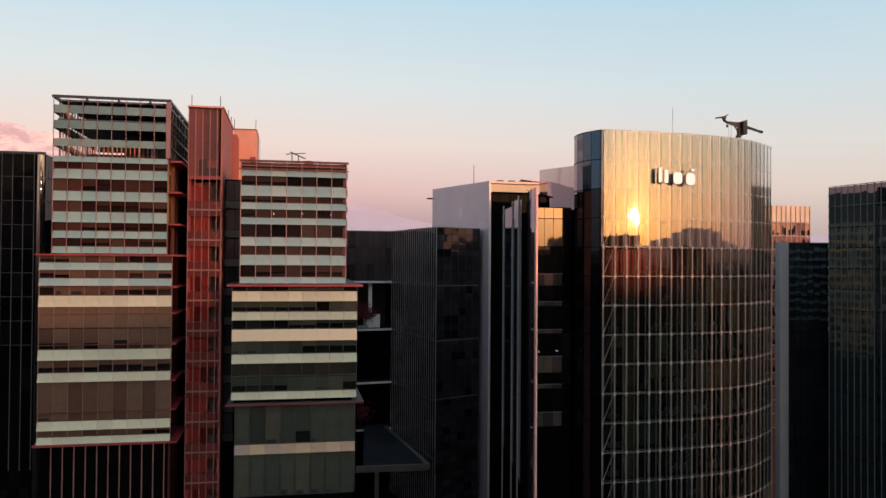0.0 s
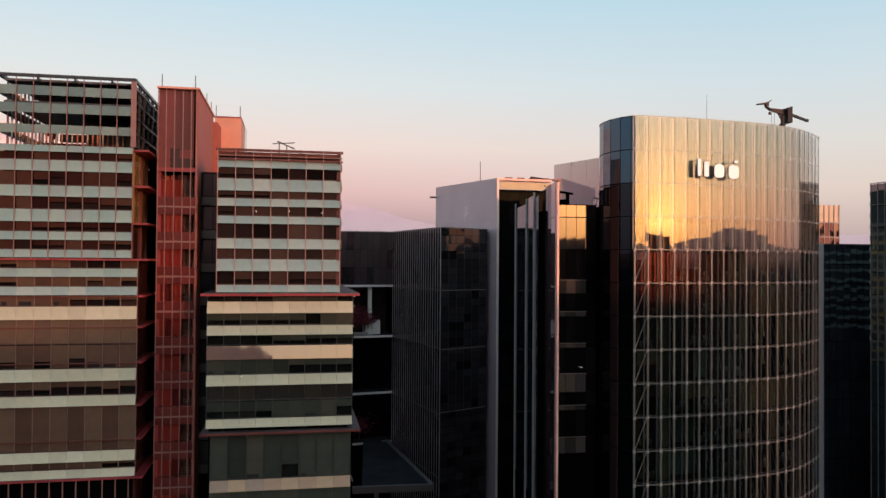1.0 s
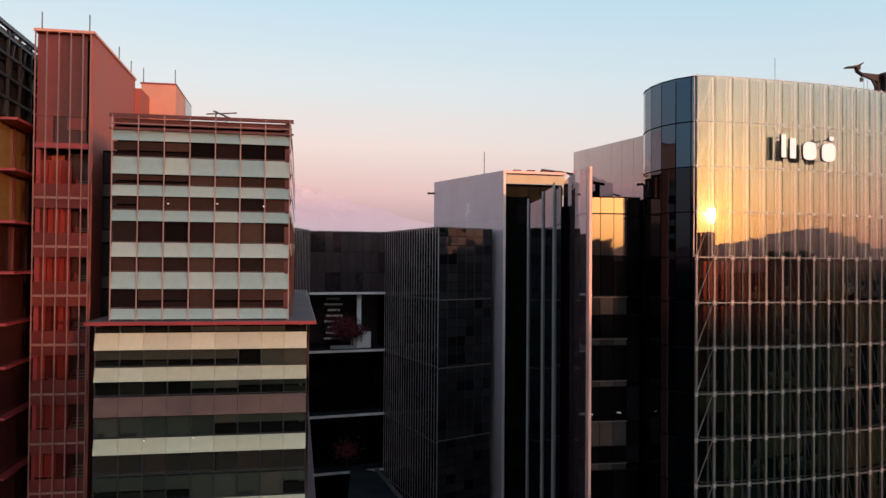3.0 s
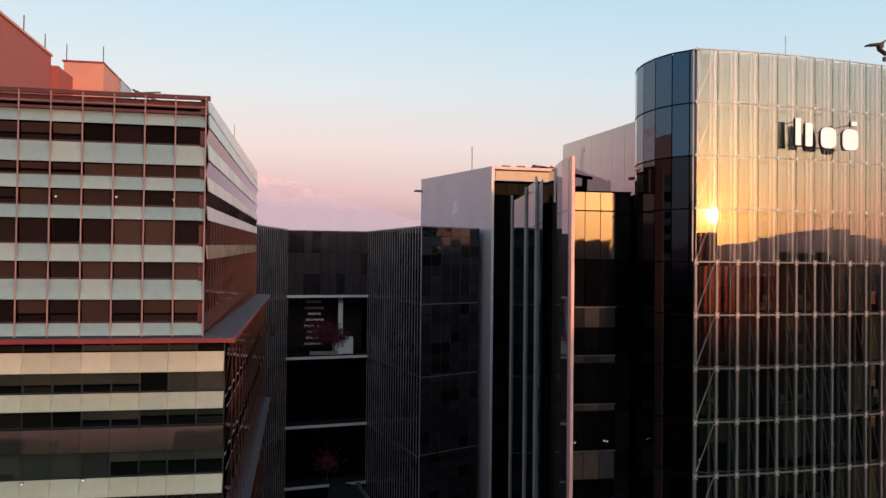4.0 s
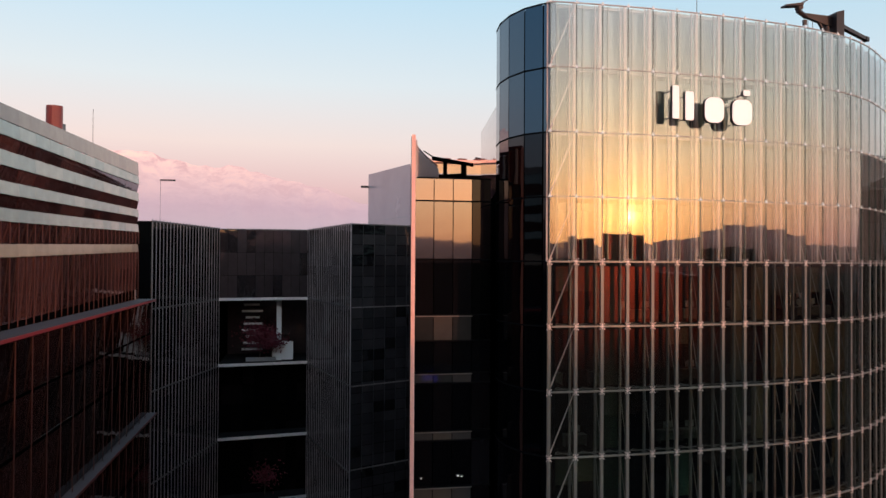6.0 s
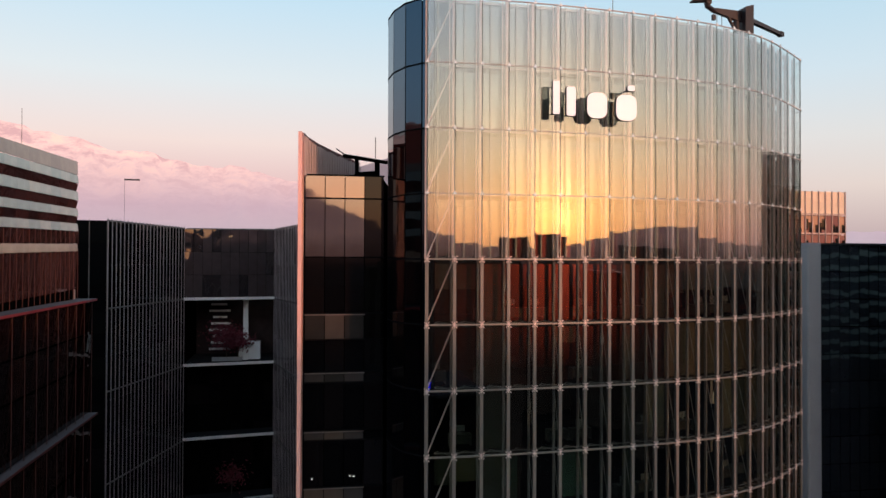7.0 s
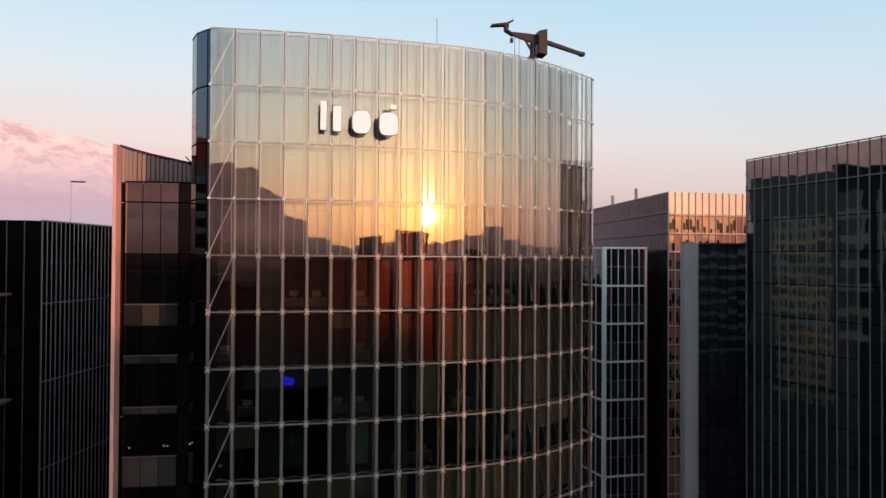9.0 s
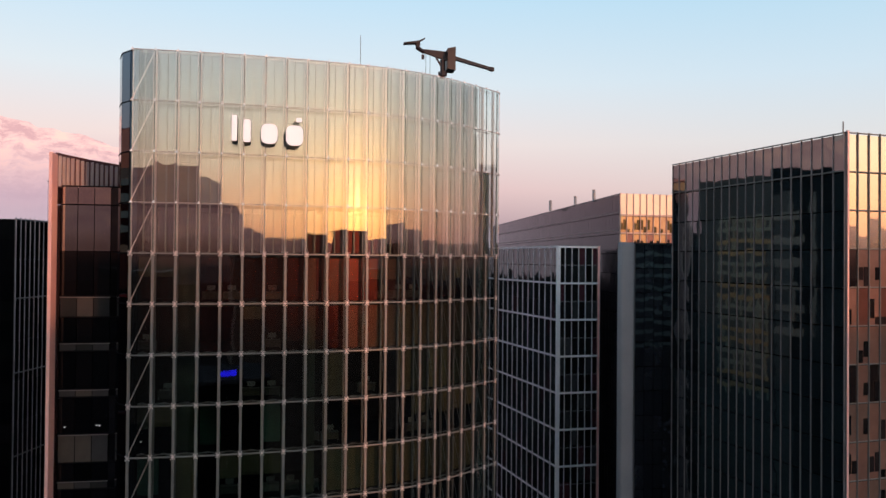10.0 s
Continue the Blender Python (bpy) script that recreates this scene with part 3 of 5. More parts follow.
part("edge_brace", (lambda g: [g.bar((32.3, 70.75, LEVELS[k] + .1), (33.9, 70.9, LEVELS[k - 1] - .1), .045, 5) for k in range(1, 14)] and g)(Geo()), M_CROWN_STEEL, tower)
# narrow return at the far end of the screen
E0 = SCREEN[-1]
END = [E0, (E0[0] + .35, E0[1] + .6), (E0[0] + .3, E0[1] + 1.4)]
for a, b in zip(END, END[1:]):
    for k in range(1, 14):
        piece("end_pane", panel_mesh(math.dist(a, b), FLOOR, M_SCREEN, thick=.02, gap=.03), tower, along(a, b, LEVELS[k]))
        piece("transom", panel_mesh(math.dist(a, b), .08, M_RING if k < 4 else M_STEEL_PALE, .02, .02, .08, 0), tower, along(a, b, LEVELS[k - 1] - .04))
part("end_post", Geo().bar((*END[2], 0), (*END[2], TOP + .1), .035, 8), M_CROWN_STEEL, tower)
part("end_post", Geo().bar((*END[1], LEVELS[4]), (*END[1], TOP + .1), .03, 8), M_CROWN_STEEL, tower)
# dark rounded corner behind the return, one storey lower than the screen's second ring
BACK_CORNER = [INNER[19], (62.15, 80.1), (62.55, 80.8), (62.6, 81.9), (61.9, 84.0), (60.4, 86.5)]
M_END_GLASS = dark_glass("teal_corner_glass", [(0, (.03, .045, .045)), (.5, (.04, .06, .058)), (.8, (.02, .032, .034))], ior=2.1, warp=.02)
for a, b in zip(BACK_CORNER, BACK_CORNER[1:]):
    part("corner_backing", Geo().wall(a, b, 0, 74.0, -.3, -.1), M_DARK, tower)
    for k in range(3, 14):
        piece("corner_pane", panel_mesh(math.dist(a, b), FLOOR, M_END_GLASS, gap=.03), tower, along(a, b, LEVELS[k]))
    part("corner_rail", Geo().wall(a, b, 74.1, 74.3, -.2, .08), M_STEEL_DARK, tower)

# side wall of the tower; its pink cloud reflections are put into base and tint
PW_A, PW_B = (31.75, 79.0), (39.9, 121.3)
tops = (78.2, 82.5)
psplit = split(PW_A, PW_B, 5.5)
part("side_wall", Geo().prism([PW_A, PW_B, (PW_B[0] + 20, PW_B[1] + 1), (62, 90), (34, 79)], 0, 78, [78.0, 82.4, 82.4, 78.0, 78.0]), M_DARK, tower)
for i, (a, b) in enumerate(zip(reversed(psplit), list(reversed(psplit))[1:])):
    w = math.dist(a, b)
    fa, fb = 1 - i / (len(psplit) - 1), 1 - (i + 1) / (len(psplit) - 1)
    za, zb = 78.1 + 4.4 * fa, 78.1 + 4.4 * fb
    g = Geo()
    g.hexa([(.03, -.1, 0), (w - .03, -.1, 0), (w - .03, 0, 0), (.03, 0, 0), (.03, -.1, za - 72), (w - .03, -.1, zb - 72), (w - .03, 0, zb - 72), (.03, 0, za - 72)])
    piece("side_pane", g.mesh("side_pane", M_PINKWALL), tower, along(a, b, 72))

# unseen east and rear walls, added to be mirrored in the dark tower's glass
M_REAR = plain("green_grey_spandrel", (.26, .36, .31), .5, 0, .3)
M_REAR_WARM = plain("yellow_grey_spandrel", (.42, .38, .20), .5, 0, .3)
M_EAST_BAND = plain("pale_teal_spandrel", (.24, .32, .31), .4, 0, .4, .3)
M_TEALWALL = plain("teal_spandrel", (.055, .082, .088), .4, 0, .6, .2)
part("east_wall", Geo().wall((60.0, 88), (60.0, 121), 0, 77.6, 0, .2), M_TEALWALL, tower)
for k in range(6):
    part("east_band", Geo().wall((60.0, 88), (60.0, 121), 73.0 - FLOOR * k, 74.3 - FLOOR * k, .2, .35), M_EAST_BAND, tower)
for y in range(89, 121, 4):
    part("east_pier", Geo().box(60.35, 60.5, y, y + .7, 53.6, 77.6), M_EAST_BAND, tower)
part("rear_block", Geo().prism([(41, 121.5), (60, 121.5), (60, 139), (48, 139)], 0, 81), M_TEALWALL, tower)
part("rear_roof", Geo().prism([(41, 121.6), (60, 121.6), (60, 139), (48, 139)], 81.02, 81.2), M_ROOF, tower)
rear = random.Random(12)
for k in range(16):
    z = 74 - 2.0 * k
    part("rear_band", Geo().wall((60.0, 122.5), (60.0, 134), z - .75, z, 0, .25), M_REAR_WARM if k % 4 in (2, 3) else M_REAR, tower)
    for y in range(7):
        if rear.random() < .75:
            part("rear_pier", Geo().box(60.0, 60.2, 122.6 + y * 1.75, 123.1 + y * 1.75, z - 2.0, z - .75), M_REAR, tower)

# low wing beside the tower
wing = thing("glass_wing", (27.5, 80, 0), "lower glazed wing with a pale edge fin and curved slatted parapet", "building wing")
WL = [(26.4, 88.5), (27.8, 94.6), (29.1, 102.7), (30.5, 113.5)]
part("core", Geo().prism([(25.3, 78.25), (30.4, 78.25), (37, 116), (30.9, 116)] + [(p[0] + .25, p[1]) for p in reversed(WL)] + [(27.5, 88.2), (27.0, 86.2), (26.3, 83.0)], 0, 71.8), M_DARK, wing)
M_WING = dark_glass("wing_glass", [(0, (.003, .003, .004)), (.4, (.006, .005, .006)), (.7, (.010, .009, .011)), (.82, (.002, .002, .002))], ior=1.4, warp=.01)
M_EDGE_GLASS = dark_glass("edge_glass", [(0, (.075, .045, .05)), (.5, (.085, .05, .055)), (.8, (.07, .042, .046))], ior=3.4, warp=.004, tint=(1, .86, .88))
M_WING_SIDE = dark_glass("wing_side_glass", [(0, (.004, .006, .009)), (.5, (.006, .009, .012)), (.8, (.003, .004, .005))], ior=1.16, warp=.02)
M_WING_RAIL = dark_glass("wing_rail_glass", [(0, (.075, .062, .056)), (.3, (.03, .028, .028)), (.5, (.055, .05, .05)), (.8, (.09, .072, .062))], ior=1.3)
# wing glass copied with stronger mirrors for the sunset in the top rows
M_WING_MID = dark_glass("wing_middle_glass", [(0, (.012, .013, .017)), (.5, (.008, .009, .012)), (.8, (.018, .017, .02))], ior=2.7, warp=.012)
M_WING_TOP = dark_glass("wing_top_glass", [(0, (.022, .017, .022)), (.5, (.015, .012, .016)), (.8, (.03, .023, .026))], ior=3.3, warp=.012, tint=(1, .86, .80))
wz = [71.9, 70.35, 66.4, 62.65, 60.9, 58.75, 58.05, 54.85, 54.2, 51.1, 48.7, 47.2, 46.5, 43.3, 41.2]
PALE_ROWS = (62.65, 58.75, 54.85, 51.1, 47.2, 43.3)
for z1, z0 in zip(wz, wz[1:]):
    for i in range(4):
        # last column takes the dark copy, for the tower mirrored there
        glass = M_WING if i == 3 else M_WING_RAIL if z1 in PALE_ROWS else M_WING_TOP if z0 > 70 else M_WING_MID if z0 > 66 else M_WING
        piece("wing_pane", panel_mesh(1.32, z1 - z0, glass, gap=.03), wing, along((25.2 + i * 1.32, 78.0), (31, 78.0), z0))
for z in PALE_ROWS:
    part("rail", Geo().wall((25.2, 78), (29.2, 78), z - .12, z - .06, .12, .17), M_FIN, wing)
for z in wz:
    part("transom", Geo().wall((25.2, 78), (30.5, 78), z - .05, z + .05, .05, .12), M_BLACK_BAR, wing)
# pale fin; the sunset pink on it is put into the colour
part("edge_fin", Geo().prism([(24.75, 76.2), (25.0, 76.2), (25.12, 77.2), (24.87, 77.2)], 0, 74.5, [74.5, 74.5, 74.4, 74.4]), M_EDGE_PINK, wing, "pale metal edge fin tinted by sunset light")
# the wing's curved side wall, which rises past the roof as a parapet with slats on its inner face
EDGE = [(24.92, 77.2), (25.2, 79.5), (25.9, 82.8), (26.72, 86.1), (27.66, 89.7), (28.75, 93.6), (30.0, 97.8)]
EDGE_TOP = [74.55, 74.62, 74.7, 74.82, 74.95, 75.08, 75.2]
for a, b, za, zb in zip(EDGE, EDGE[1:], EDGE_TOP, EDGE_TOP[1:]):
    w, m = math.dist(a, b), along(b, a, 0)
    for z0, z1 in ((30, 54), (54, 62), (62, 70.3)):
        piece("edge_panel", panel_mesh(w, z1 - z0, M_EDGE_GLASS, thick=.08, gap=.015), wing, along(b, a, z0))
    g = Geo()
    g.hexa([(.015, -.08, 70.33), (w - .015, -.08, 70.33), (w - .015, 0, 70.33), (.015, 0, 70.33), (.015, -.08, zb), (w - .015, -.08, za), (w - .015, 0, za), (.015, 0, zb)])
    piece("edge_panel", g.mesh("edge_panel", M_EDGE_GLASS), wing, m)
    g = Geo()
    g.hexa([(0, .01, 71.8), (w, .01, 71.8), (w, .12, 71.8), (0, .12, 71.8), (0, .01, zb - .3), (w, .01, za - .3), (w, .12, za - .3), (0, .12, zb - .3)])
    piece("parapet", g.mesh("parapet", M_RED_DARK), wing, m)
    g = Geo()
    g.hexa([(0, .01, zb - .16), (w, .01, za - .16), (w, .2, za - .16), (0, .2, zb - .16), (0, .01, zb + .03), (w, .01, za + .03), (w, .2, za + .03), (0, .2, zb + .03)])
    piece("top_rail", g.mesh("top_rail", M_RED_DARK), wing, m)
    n = round(w / .85)
    for k in range(n):
        x = w * (k + .5) / n
        piece("slat", Geo().box(x - .09, x + .09, .12, .34, 71.82, min(za, zb) - .18).mesh("slat", M_WHITE_FIN), wing, m)
for a, b, zt in zip(reversed(WL), list(reversed(WL))[1:], (73.9, 74.6, 74.0)):
    for z1, z0 in ((zt, 69.9), (69.9, 62), (62, 54), (54, 30)):
        piece("side_pane", panel_mesh(math.dist(a, b), z1 - z0, M_WING_SIDE, gap=.03), wing, along(a, b, z0))
for p, zt in ((WL[3], 74.6), (WL[2], 74.6), (WL[1], 74.9)):
    part("side_fin", Geo().box(p[0] - .27, p[0] - .07, p[1] - .12, p[1] + .12, 0, zt), M_PIER, wing)
winch = thing("roof_winch", (30.0, 89.6, 71.8), "black roof winch with a thick arm and a thin jib", "winch")
part("arm", Geo().hexa([(28.2, 88.7, 74.55), (32.0, 90.3, 74.3), (32.0, 90.7, 74.3), (28.2, 89.1, 74.55), (28.2, 88.7, 74.85), (32.0, 90.3, 74.55), (32.0, 90.7, 74.55), (28.2, 89.1, 74.85)]), M_DARK, winch)
part("jib", Geo().bar((28.5, 89.0, 74.7), (27.7, 90.2, 75.45), .05, 6), M_DARK, winch)
part("leg", Geo().box(29.2, 29.5, 89.1, 89.4, 71.8, 74.6), M_DARK, winch)
part("leg", Geo().box(30.9, 31.3, 89.9, 90.3, 71.8, 74.5), M_DARK, winch)
part("housing", Geo().hexa([(29.2, 88.6, 71.8), (31.2, 89.4, 71.8), (31.0, 90.4, 71.8), (29.0, 89.6, 71.8), (29.4, 88.8, 73.4), (31.0, 89.5, 73.6), (30.9, 90.3, 73.6), (29.2, 89.6, 73.4)]), M_DARK, winch)

# sign: plain white plates on dark bodies in place of the lettering
sign = thing("rooftop_sign", (42.5, 70.2, 75), "white raised sign plates on dark bodies before the glass", "sign")


def plate(x0, x1, z0, z1, y, thick, r, mat, name, owner):
    """An upright plate with rounded corners."""
    pts = []
    for cx, cz, w0 in ((x1 - r, z1 - r, 0), (x0 + r, z1 - r, 90), (x0 + r, z0 + r, 180), (x1 - r, z0 + r, 270)):
        pts += [(cx + r * math.cos(radians(w0 + 22.5 * k)), cz + r * math.sin(radians(w0 + 22.5 * k))) for k in range(5)]
    g, n = Geo(), len(pts)
    g.v = [(x, y, z) for x, z in pts] + [(x, y + thick, z) for x, z in pts]
    g.f = [tuple(range(n)), tuple(range(2 * n - 1, n - 1, -1))] + [(i, n + i, n + (i + 1) % n, (i + 1) % n) for i in range(n)]
    return part(name, g, mat, owner)


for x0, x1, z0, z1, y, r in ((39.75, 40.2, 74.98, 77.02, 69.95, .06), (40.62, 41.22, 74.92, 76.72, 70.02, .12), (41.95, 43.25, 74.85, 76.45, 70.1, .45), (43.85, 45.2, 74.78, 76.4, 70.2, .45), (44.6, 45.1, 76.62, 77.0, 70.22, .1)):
    # dark body gives the plates dark sides and the shadow behind them
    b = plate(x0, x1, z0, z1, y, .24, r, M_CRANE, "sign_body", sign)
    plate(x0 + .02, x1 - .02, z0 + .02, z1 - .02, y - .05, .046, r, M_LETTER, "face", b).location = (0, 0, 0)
    gs = Geo()
    for z in (z0 + .2, z1 - .2):
        gs.bar(((x0 + x1) / 2, y + .3, z), ((x0 + x1) / 2, y + 1.1, z), .04)
    part("bracket", gs, M_GREY_FIN, b)

# roof crane
CRANE_AT = Vector((57.9, 80.3, 77.75))
crane = thing("roof_crane", CRANE_AT + Vector((0, 0, .25)), "dark facade maintenance crane on the tower roof", "crane")


def crane_part(name, geo, mat=None):
    geo.v = [tuple(Vector(p) + CRANE_AT) for p in geo.v]
    return part(name, geo, mat or M_CRANE, crane)


def beam(p, q, w, h0, h1):
    """A tapering box girder from p to q, h0 high at p and h1 at q."""
    p, q = Vector(p), Vector(q)
    n = Vector((p.y - q.y, q.x - p.x, 0)).normalized() * w / 2
    lo = lambda c, h, k: c + n * k - Vector((0, 0, h / 2))
    hi = lambda c, h, k: c + n * k + Vector((0, 0, h / 2))
    return Geo().hexa([lo(p, h0, -1), lo(q, h1, -1), lo(q, h1, 1), lo(p, h0, 1), hi(p, h0, -1), hi(q, h1, -1), hi(q, h1, 1), hi(p, h0, 1)])


crane_part("mast", Geo().bar((0, 0, .25), (0, 0, 7.0), .24, 12))
crane_part("collar", Geo().bar((0, 0, 5.5), (0, 0, 5.85), .42, 12))
crane_part("turntable", Geo().bar((0, 0, 4.3), (0, 0, 4.5), .55, 12))
box = crane_part("machine_box", Geo().hexa([(.35, -.75, 6.05), (1.15, -.55, 6.0), (1.15, .9, 6.0), (.35, .9, 6.05), (.35, -.75, 7.95), (1.15, -.55, 8.2), (1.15, .9, 8.2), (.35, .9, 7.95)]))
crane_part("counter_jib", beam((1.1, .2, 7.3), (5.3, 2.2, 6.9), .34, .32, .26))
crane_part("jib_end", beam((5.0, 2.06, 6.93), (5.4, 2.25, 6.9), .42, .34, .34))
crane_part("boom", beam((-1.8, 0, 7.75), (.4, 0, 7.35), .34, .3, .85))
crane_part("brace", beam((-.7, 0, 7.35), (0, 0, 6.2), .22, .25, .3))
crane_part("knuckle", Geo().bar((-1.75, 0, 7.65), (-2.5, 0, 8.1), .2, 8))
crane_part("link", Geo().bar((-2.4, -.1, 8.0), (-2.6, -.1, 8.45), .12, 8))
crane_part("boom_head", beam((-3.7, 0, 8.35), (-2.2, 0, 8.55), .7, .12, .22))
crane_part("head_arm", beam((-2.5, 0, 8.5), (-1.7, 0, 8.95), .3, .2, .1))
crane_part("head_joint", Geo().bar((-2.35, -.25, 8.3), (-2.35, .25, 8.3), .2, 10))
crane_part("hook_block", Geo().box(-2.0, -1.75, -.12, .12, 7.0, 7.4))
crane_part("hoist_rope", Geo().bar((-1.6, 0, 7.6), (-1.6, 0, 4.8), .022, 5).bar((-1.2, 0, 7.5), (-1.2, 0, 4.8), .022, 5), M_STEEL_DARK)
mast = thing("antenna", (50.6, 87, 78), "thin grey antenna mast on the roof", "antenna")
part("rod", Geo().bar((50.6, 87, 78), (50.6, 87, 88.6), .028, 6), M_GREY_FIN, mast)


# ---- banded office blocks ----
def banded(owner, a, b, rows, bay, stand=.38, mullion=True, mull_mat=None, z_top=None, z_foot=None, mull=(.38, .46), rise=0.0):
    """Rows from the top: (head, foot, material, 'band' or 'window'). Bands lean out towards their foot, windows lean in."""
    pts = split(a, b, bay)
    place = lambda p, q, z: along(p, q, z + rise * math.dist(a, p)) @ Matrix(((1, 0, 0, 0), (0, 1, 0, 0), (rise, 0, 1, 0), (0, 0, 0, 1)))
    r = random.Random(int(a[0] * 31 + rows[0][0] * 7))
    gaps = random.Random(int(a[0] * 17 + rows[0][0] * 3))
    blind = {M_WIN_BROWN: M_BLIND_TAN if rows[0][0] < 65 else M_BLIND_GREY if rows[0][0] < 75 else M_BLIND_BROWN, M_WIN_GREEN: M_BLIND_GREEN}
    for head, foot, mat, kind in rows:
        drop, left_over = 1.0, 0
        for p, q in zip(pts, pts[1:]):
            w = math.dist(p, q)
            if left_over == 0:
                drop, left_over = r.choice((1.0, 1.0, .98, .62, .62, .45, .0) if head - foot < 2 else (1.0, 1.0, .98, .96, .97, .72, .6)), r.choice((1, 1, 2, 3, 4))
            left_over -= 1
            if kind == "band":
                piece("spandrel", panel_mesh(w, head - foot, mat, stand if mat != M_BAND_FAINT else .35, .05 if mat != M_BAND_FAINT else .194, .07, .008), owner, place(p, q, foot))
            else:
                h, lean = head - foot, .22
                if mat in blind and drop > .95:
                    piece("window", panel_mesh(w, h, blind[mat], -.1, .12, .05, .055), owner, place(p, q, foot))
                    if head < 62 and h > .9 and gaps.random() < .3:
                        ow, oh, ox = w * gaps.choice((.3, .45, .7)), gaps.choice((.28, .42, .55)), gaps.choice((.08, .2))
                        piece("open_sash", panel_mesh(ow, oh, M_VOID, -.035, -.035, .02, .01), owner, place(p, q, foot + .1) @ Matrix.Translation((ox, -.06, 0)))
                elif mat in blind and drop > .1 and h > .6:
                    cut = h * (1 - drop)
                    piece("window", panel_mesh(w, h - cut, blind[mat], -.1 + lean * cut / h, .12, .05, .055), owner, place(p, q, foot + cut))
                    piece("window", panel_mesh(w, cut, mat, -.1, -.1 + lean * cut / h, .05, .055), owner, place(p, q, foot))
                else:
                    piece("window", panel_mesh(w, h, mat, -.1, .12, .05, .055), owner, place(p, q, foot))
        if kind == "window" and mullion and head - foot > .7:
            part("window_rail", Geo().wall(a, b, foot + .02, foot + .09, .02, .14), M_SIDE_MULL if mull_mat in (None, M_MULL_BROWN, M_MULL_PALE) else M_STEEL_DARK, owner)
    if mullion:
        for p in pts:
            part("mullion", Geo().wall(lerp2(p, (p[0] + (b[0] - a[0]), p[1] + (b[1] - a[1])), -.0028), lerp2(p, (p[0] + (b[0] - a[0]), p[1] + (b[1] - a[1])), .0028),
                                       z_foot, z_top, *mull), mull_mat or M_MULL, owner)


def rows_from(zs, top_kind, win, bands):
    """Alternating rows between the heights zs."""
    out, kind, n = [], top_kind, 0
    for h, f in zip(zs, zs[1:]):
        if kind == "band":
            out.append((h, f, bands[min(n, len(bands) - 1)], "band"))
            n += 1
            kind = "window"
        else:
            out.append((h, f, win, "window"))
            kind = "band"
    return out


M_FLUSH_TAN = dark_glass("flush_tan_panel", [(0, (.17, .115, .083)), (.4, (.155, .105, .078)), (.75, (.18, .125, .09))], ior=1.45, warp=.012)


def cut_row(rows, head, at, mat):
    """The window row with that head gets a flush panel down to the height at."""
    out = []
    for h, f, m, kind in rows:
        out += [(h, at, mat, kind), (at, f, m, kind)] if h == head else [(h, f, m, kind)]
    return out


block_b = thing("banded_office_block", (-8, 96, 0), "office block with white glass bands and brown windows", "office block", "banded office blocks")
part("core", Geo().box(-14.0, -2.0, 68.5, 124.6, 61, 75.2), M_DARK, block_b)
part("roof", Geo().box(-14.1, -1.9, 68.35, 124.7, 75.22, 75.4), M_ROOF, block_b)
part("lower_core", Geo().box(-14.8, -1.0, 67.7, 126, 0, 61), M_DARK, block_b)
UP = [74.94, 74.18, 73.06, 71.81, 71.05, 70.24, 69.26, 68.46, 66.95, 65.91, 64.85, 63.64, 62.22, 61.48]
banded(block_b, (-14.2, 68.2), (-1.85, 68.2), rows_from(UP, "band", M_WIN_BROWN, [M_BAND]), 1.66, z_top=76.0, z_foot=61.4, mull_mat=M_MULL_PALE)
LOW = [61.05, 60.57, 59.4, 58.15, 57.2, 56.12, 54.75, 53.2, 52.15, 48.78, 47.95]
banded(block_b, (-15.0, 67.35), (-.5, 67.35), cut_row(rows_from(LOW, "window", M_WIN_GREEN, [M_BAND_WARM, M_BAND_WARM, M_BAND_FAINT, M_BAND_WARM, M_BAND_WARM]), 52.15, 50.55, M_BAND_FAINT), 1.66, stand=.45, z_top=61.2, z_foot=47.5, mull_mat=M_STEEL_DARK, mull=(.0, .10))
LOW2 = [47.3, 42.6, 41.5, 36.5]
banded(block_b, (-14.6, 67.6), (-.6, 67.6), rows_from(LOW2, "window", M_WIN_GREEN, [M_BAND_PEACH]), 1.66, z_top=47.2, z_foot=36.5, mull_mat=M_STEEL_DARK, mull=(.0, .10))
part("base", Geo().box(-14.6, -.8, 67.5, 126, 0, 36.5), M_BLACK_OBJ, block_b)
for z, x1, y0, red in ((61.3, .15, 66.6, True), (47.4, .35, 66.7, False)):
    ledge = part("ledge", Geo().box(-15.5, x1 - .06, y0 + .06, 126.4, z - .14, z + .1), M_LEDGE, block_b)
    part("ledge_edge", Geo().box(-15.6, x1, y0, y0 + .06, z - .16, z + .08).box(x1 - .06, x1, y0 + .06, 126.5, z - .16, z + .08), M_RED if red else M_RED_DARK, ledge, "red metal edge strip")
part("roof_frame", Geo().box(-14.4, -1.6, 67.75, 68.0, 75.85, 76.1).box(-14.4, -1.6, 67.75, 67.95, 74.95, 75.08), M_RED_DARK, block_b)
part("parapet_back", Geo().box(-14.2, -2.1, 68.35, 68.45, 74.98, 75.85), M_RED_DARK, block_b)
# red strip put in for the sun glint on the end windows
part("glint_strip", Geo().box(-2.2, -1.84, 68.06, 68.2, 61.5, 75.9), M_RED_DARK, block_b, "red strip for the sun glint at the corner")
part("roof_rail", Geo().box(-14.3, -1.7, 67.7, 67.78, 75.35, 75.42), M_MULL, block_b)
# long side
SIDE_A, SIDE_B = (-1.85, 68.2), (-1.85, 124.8)
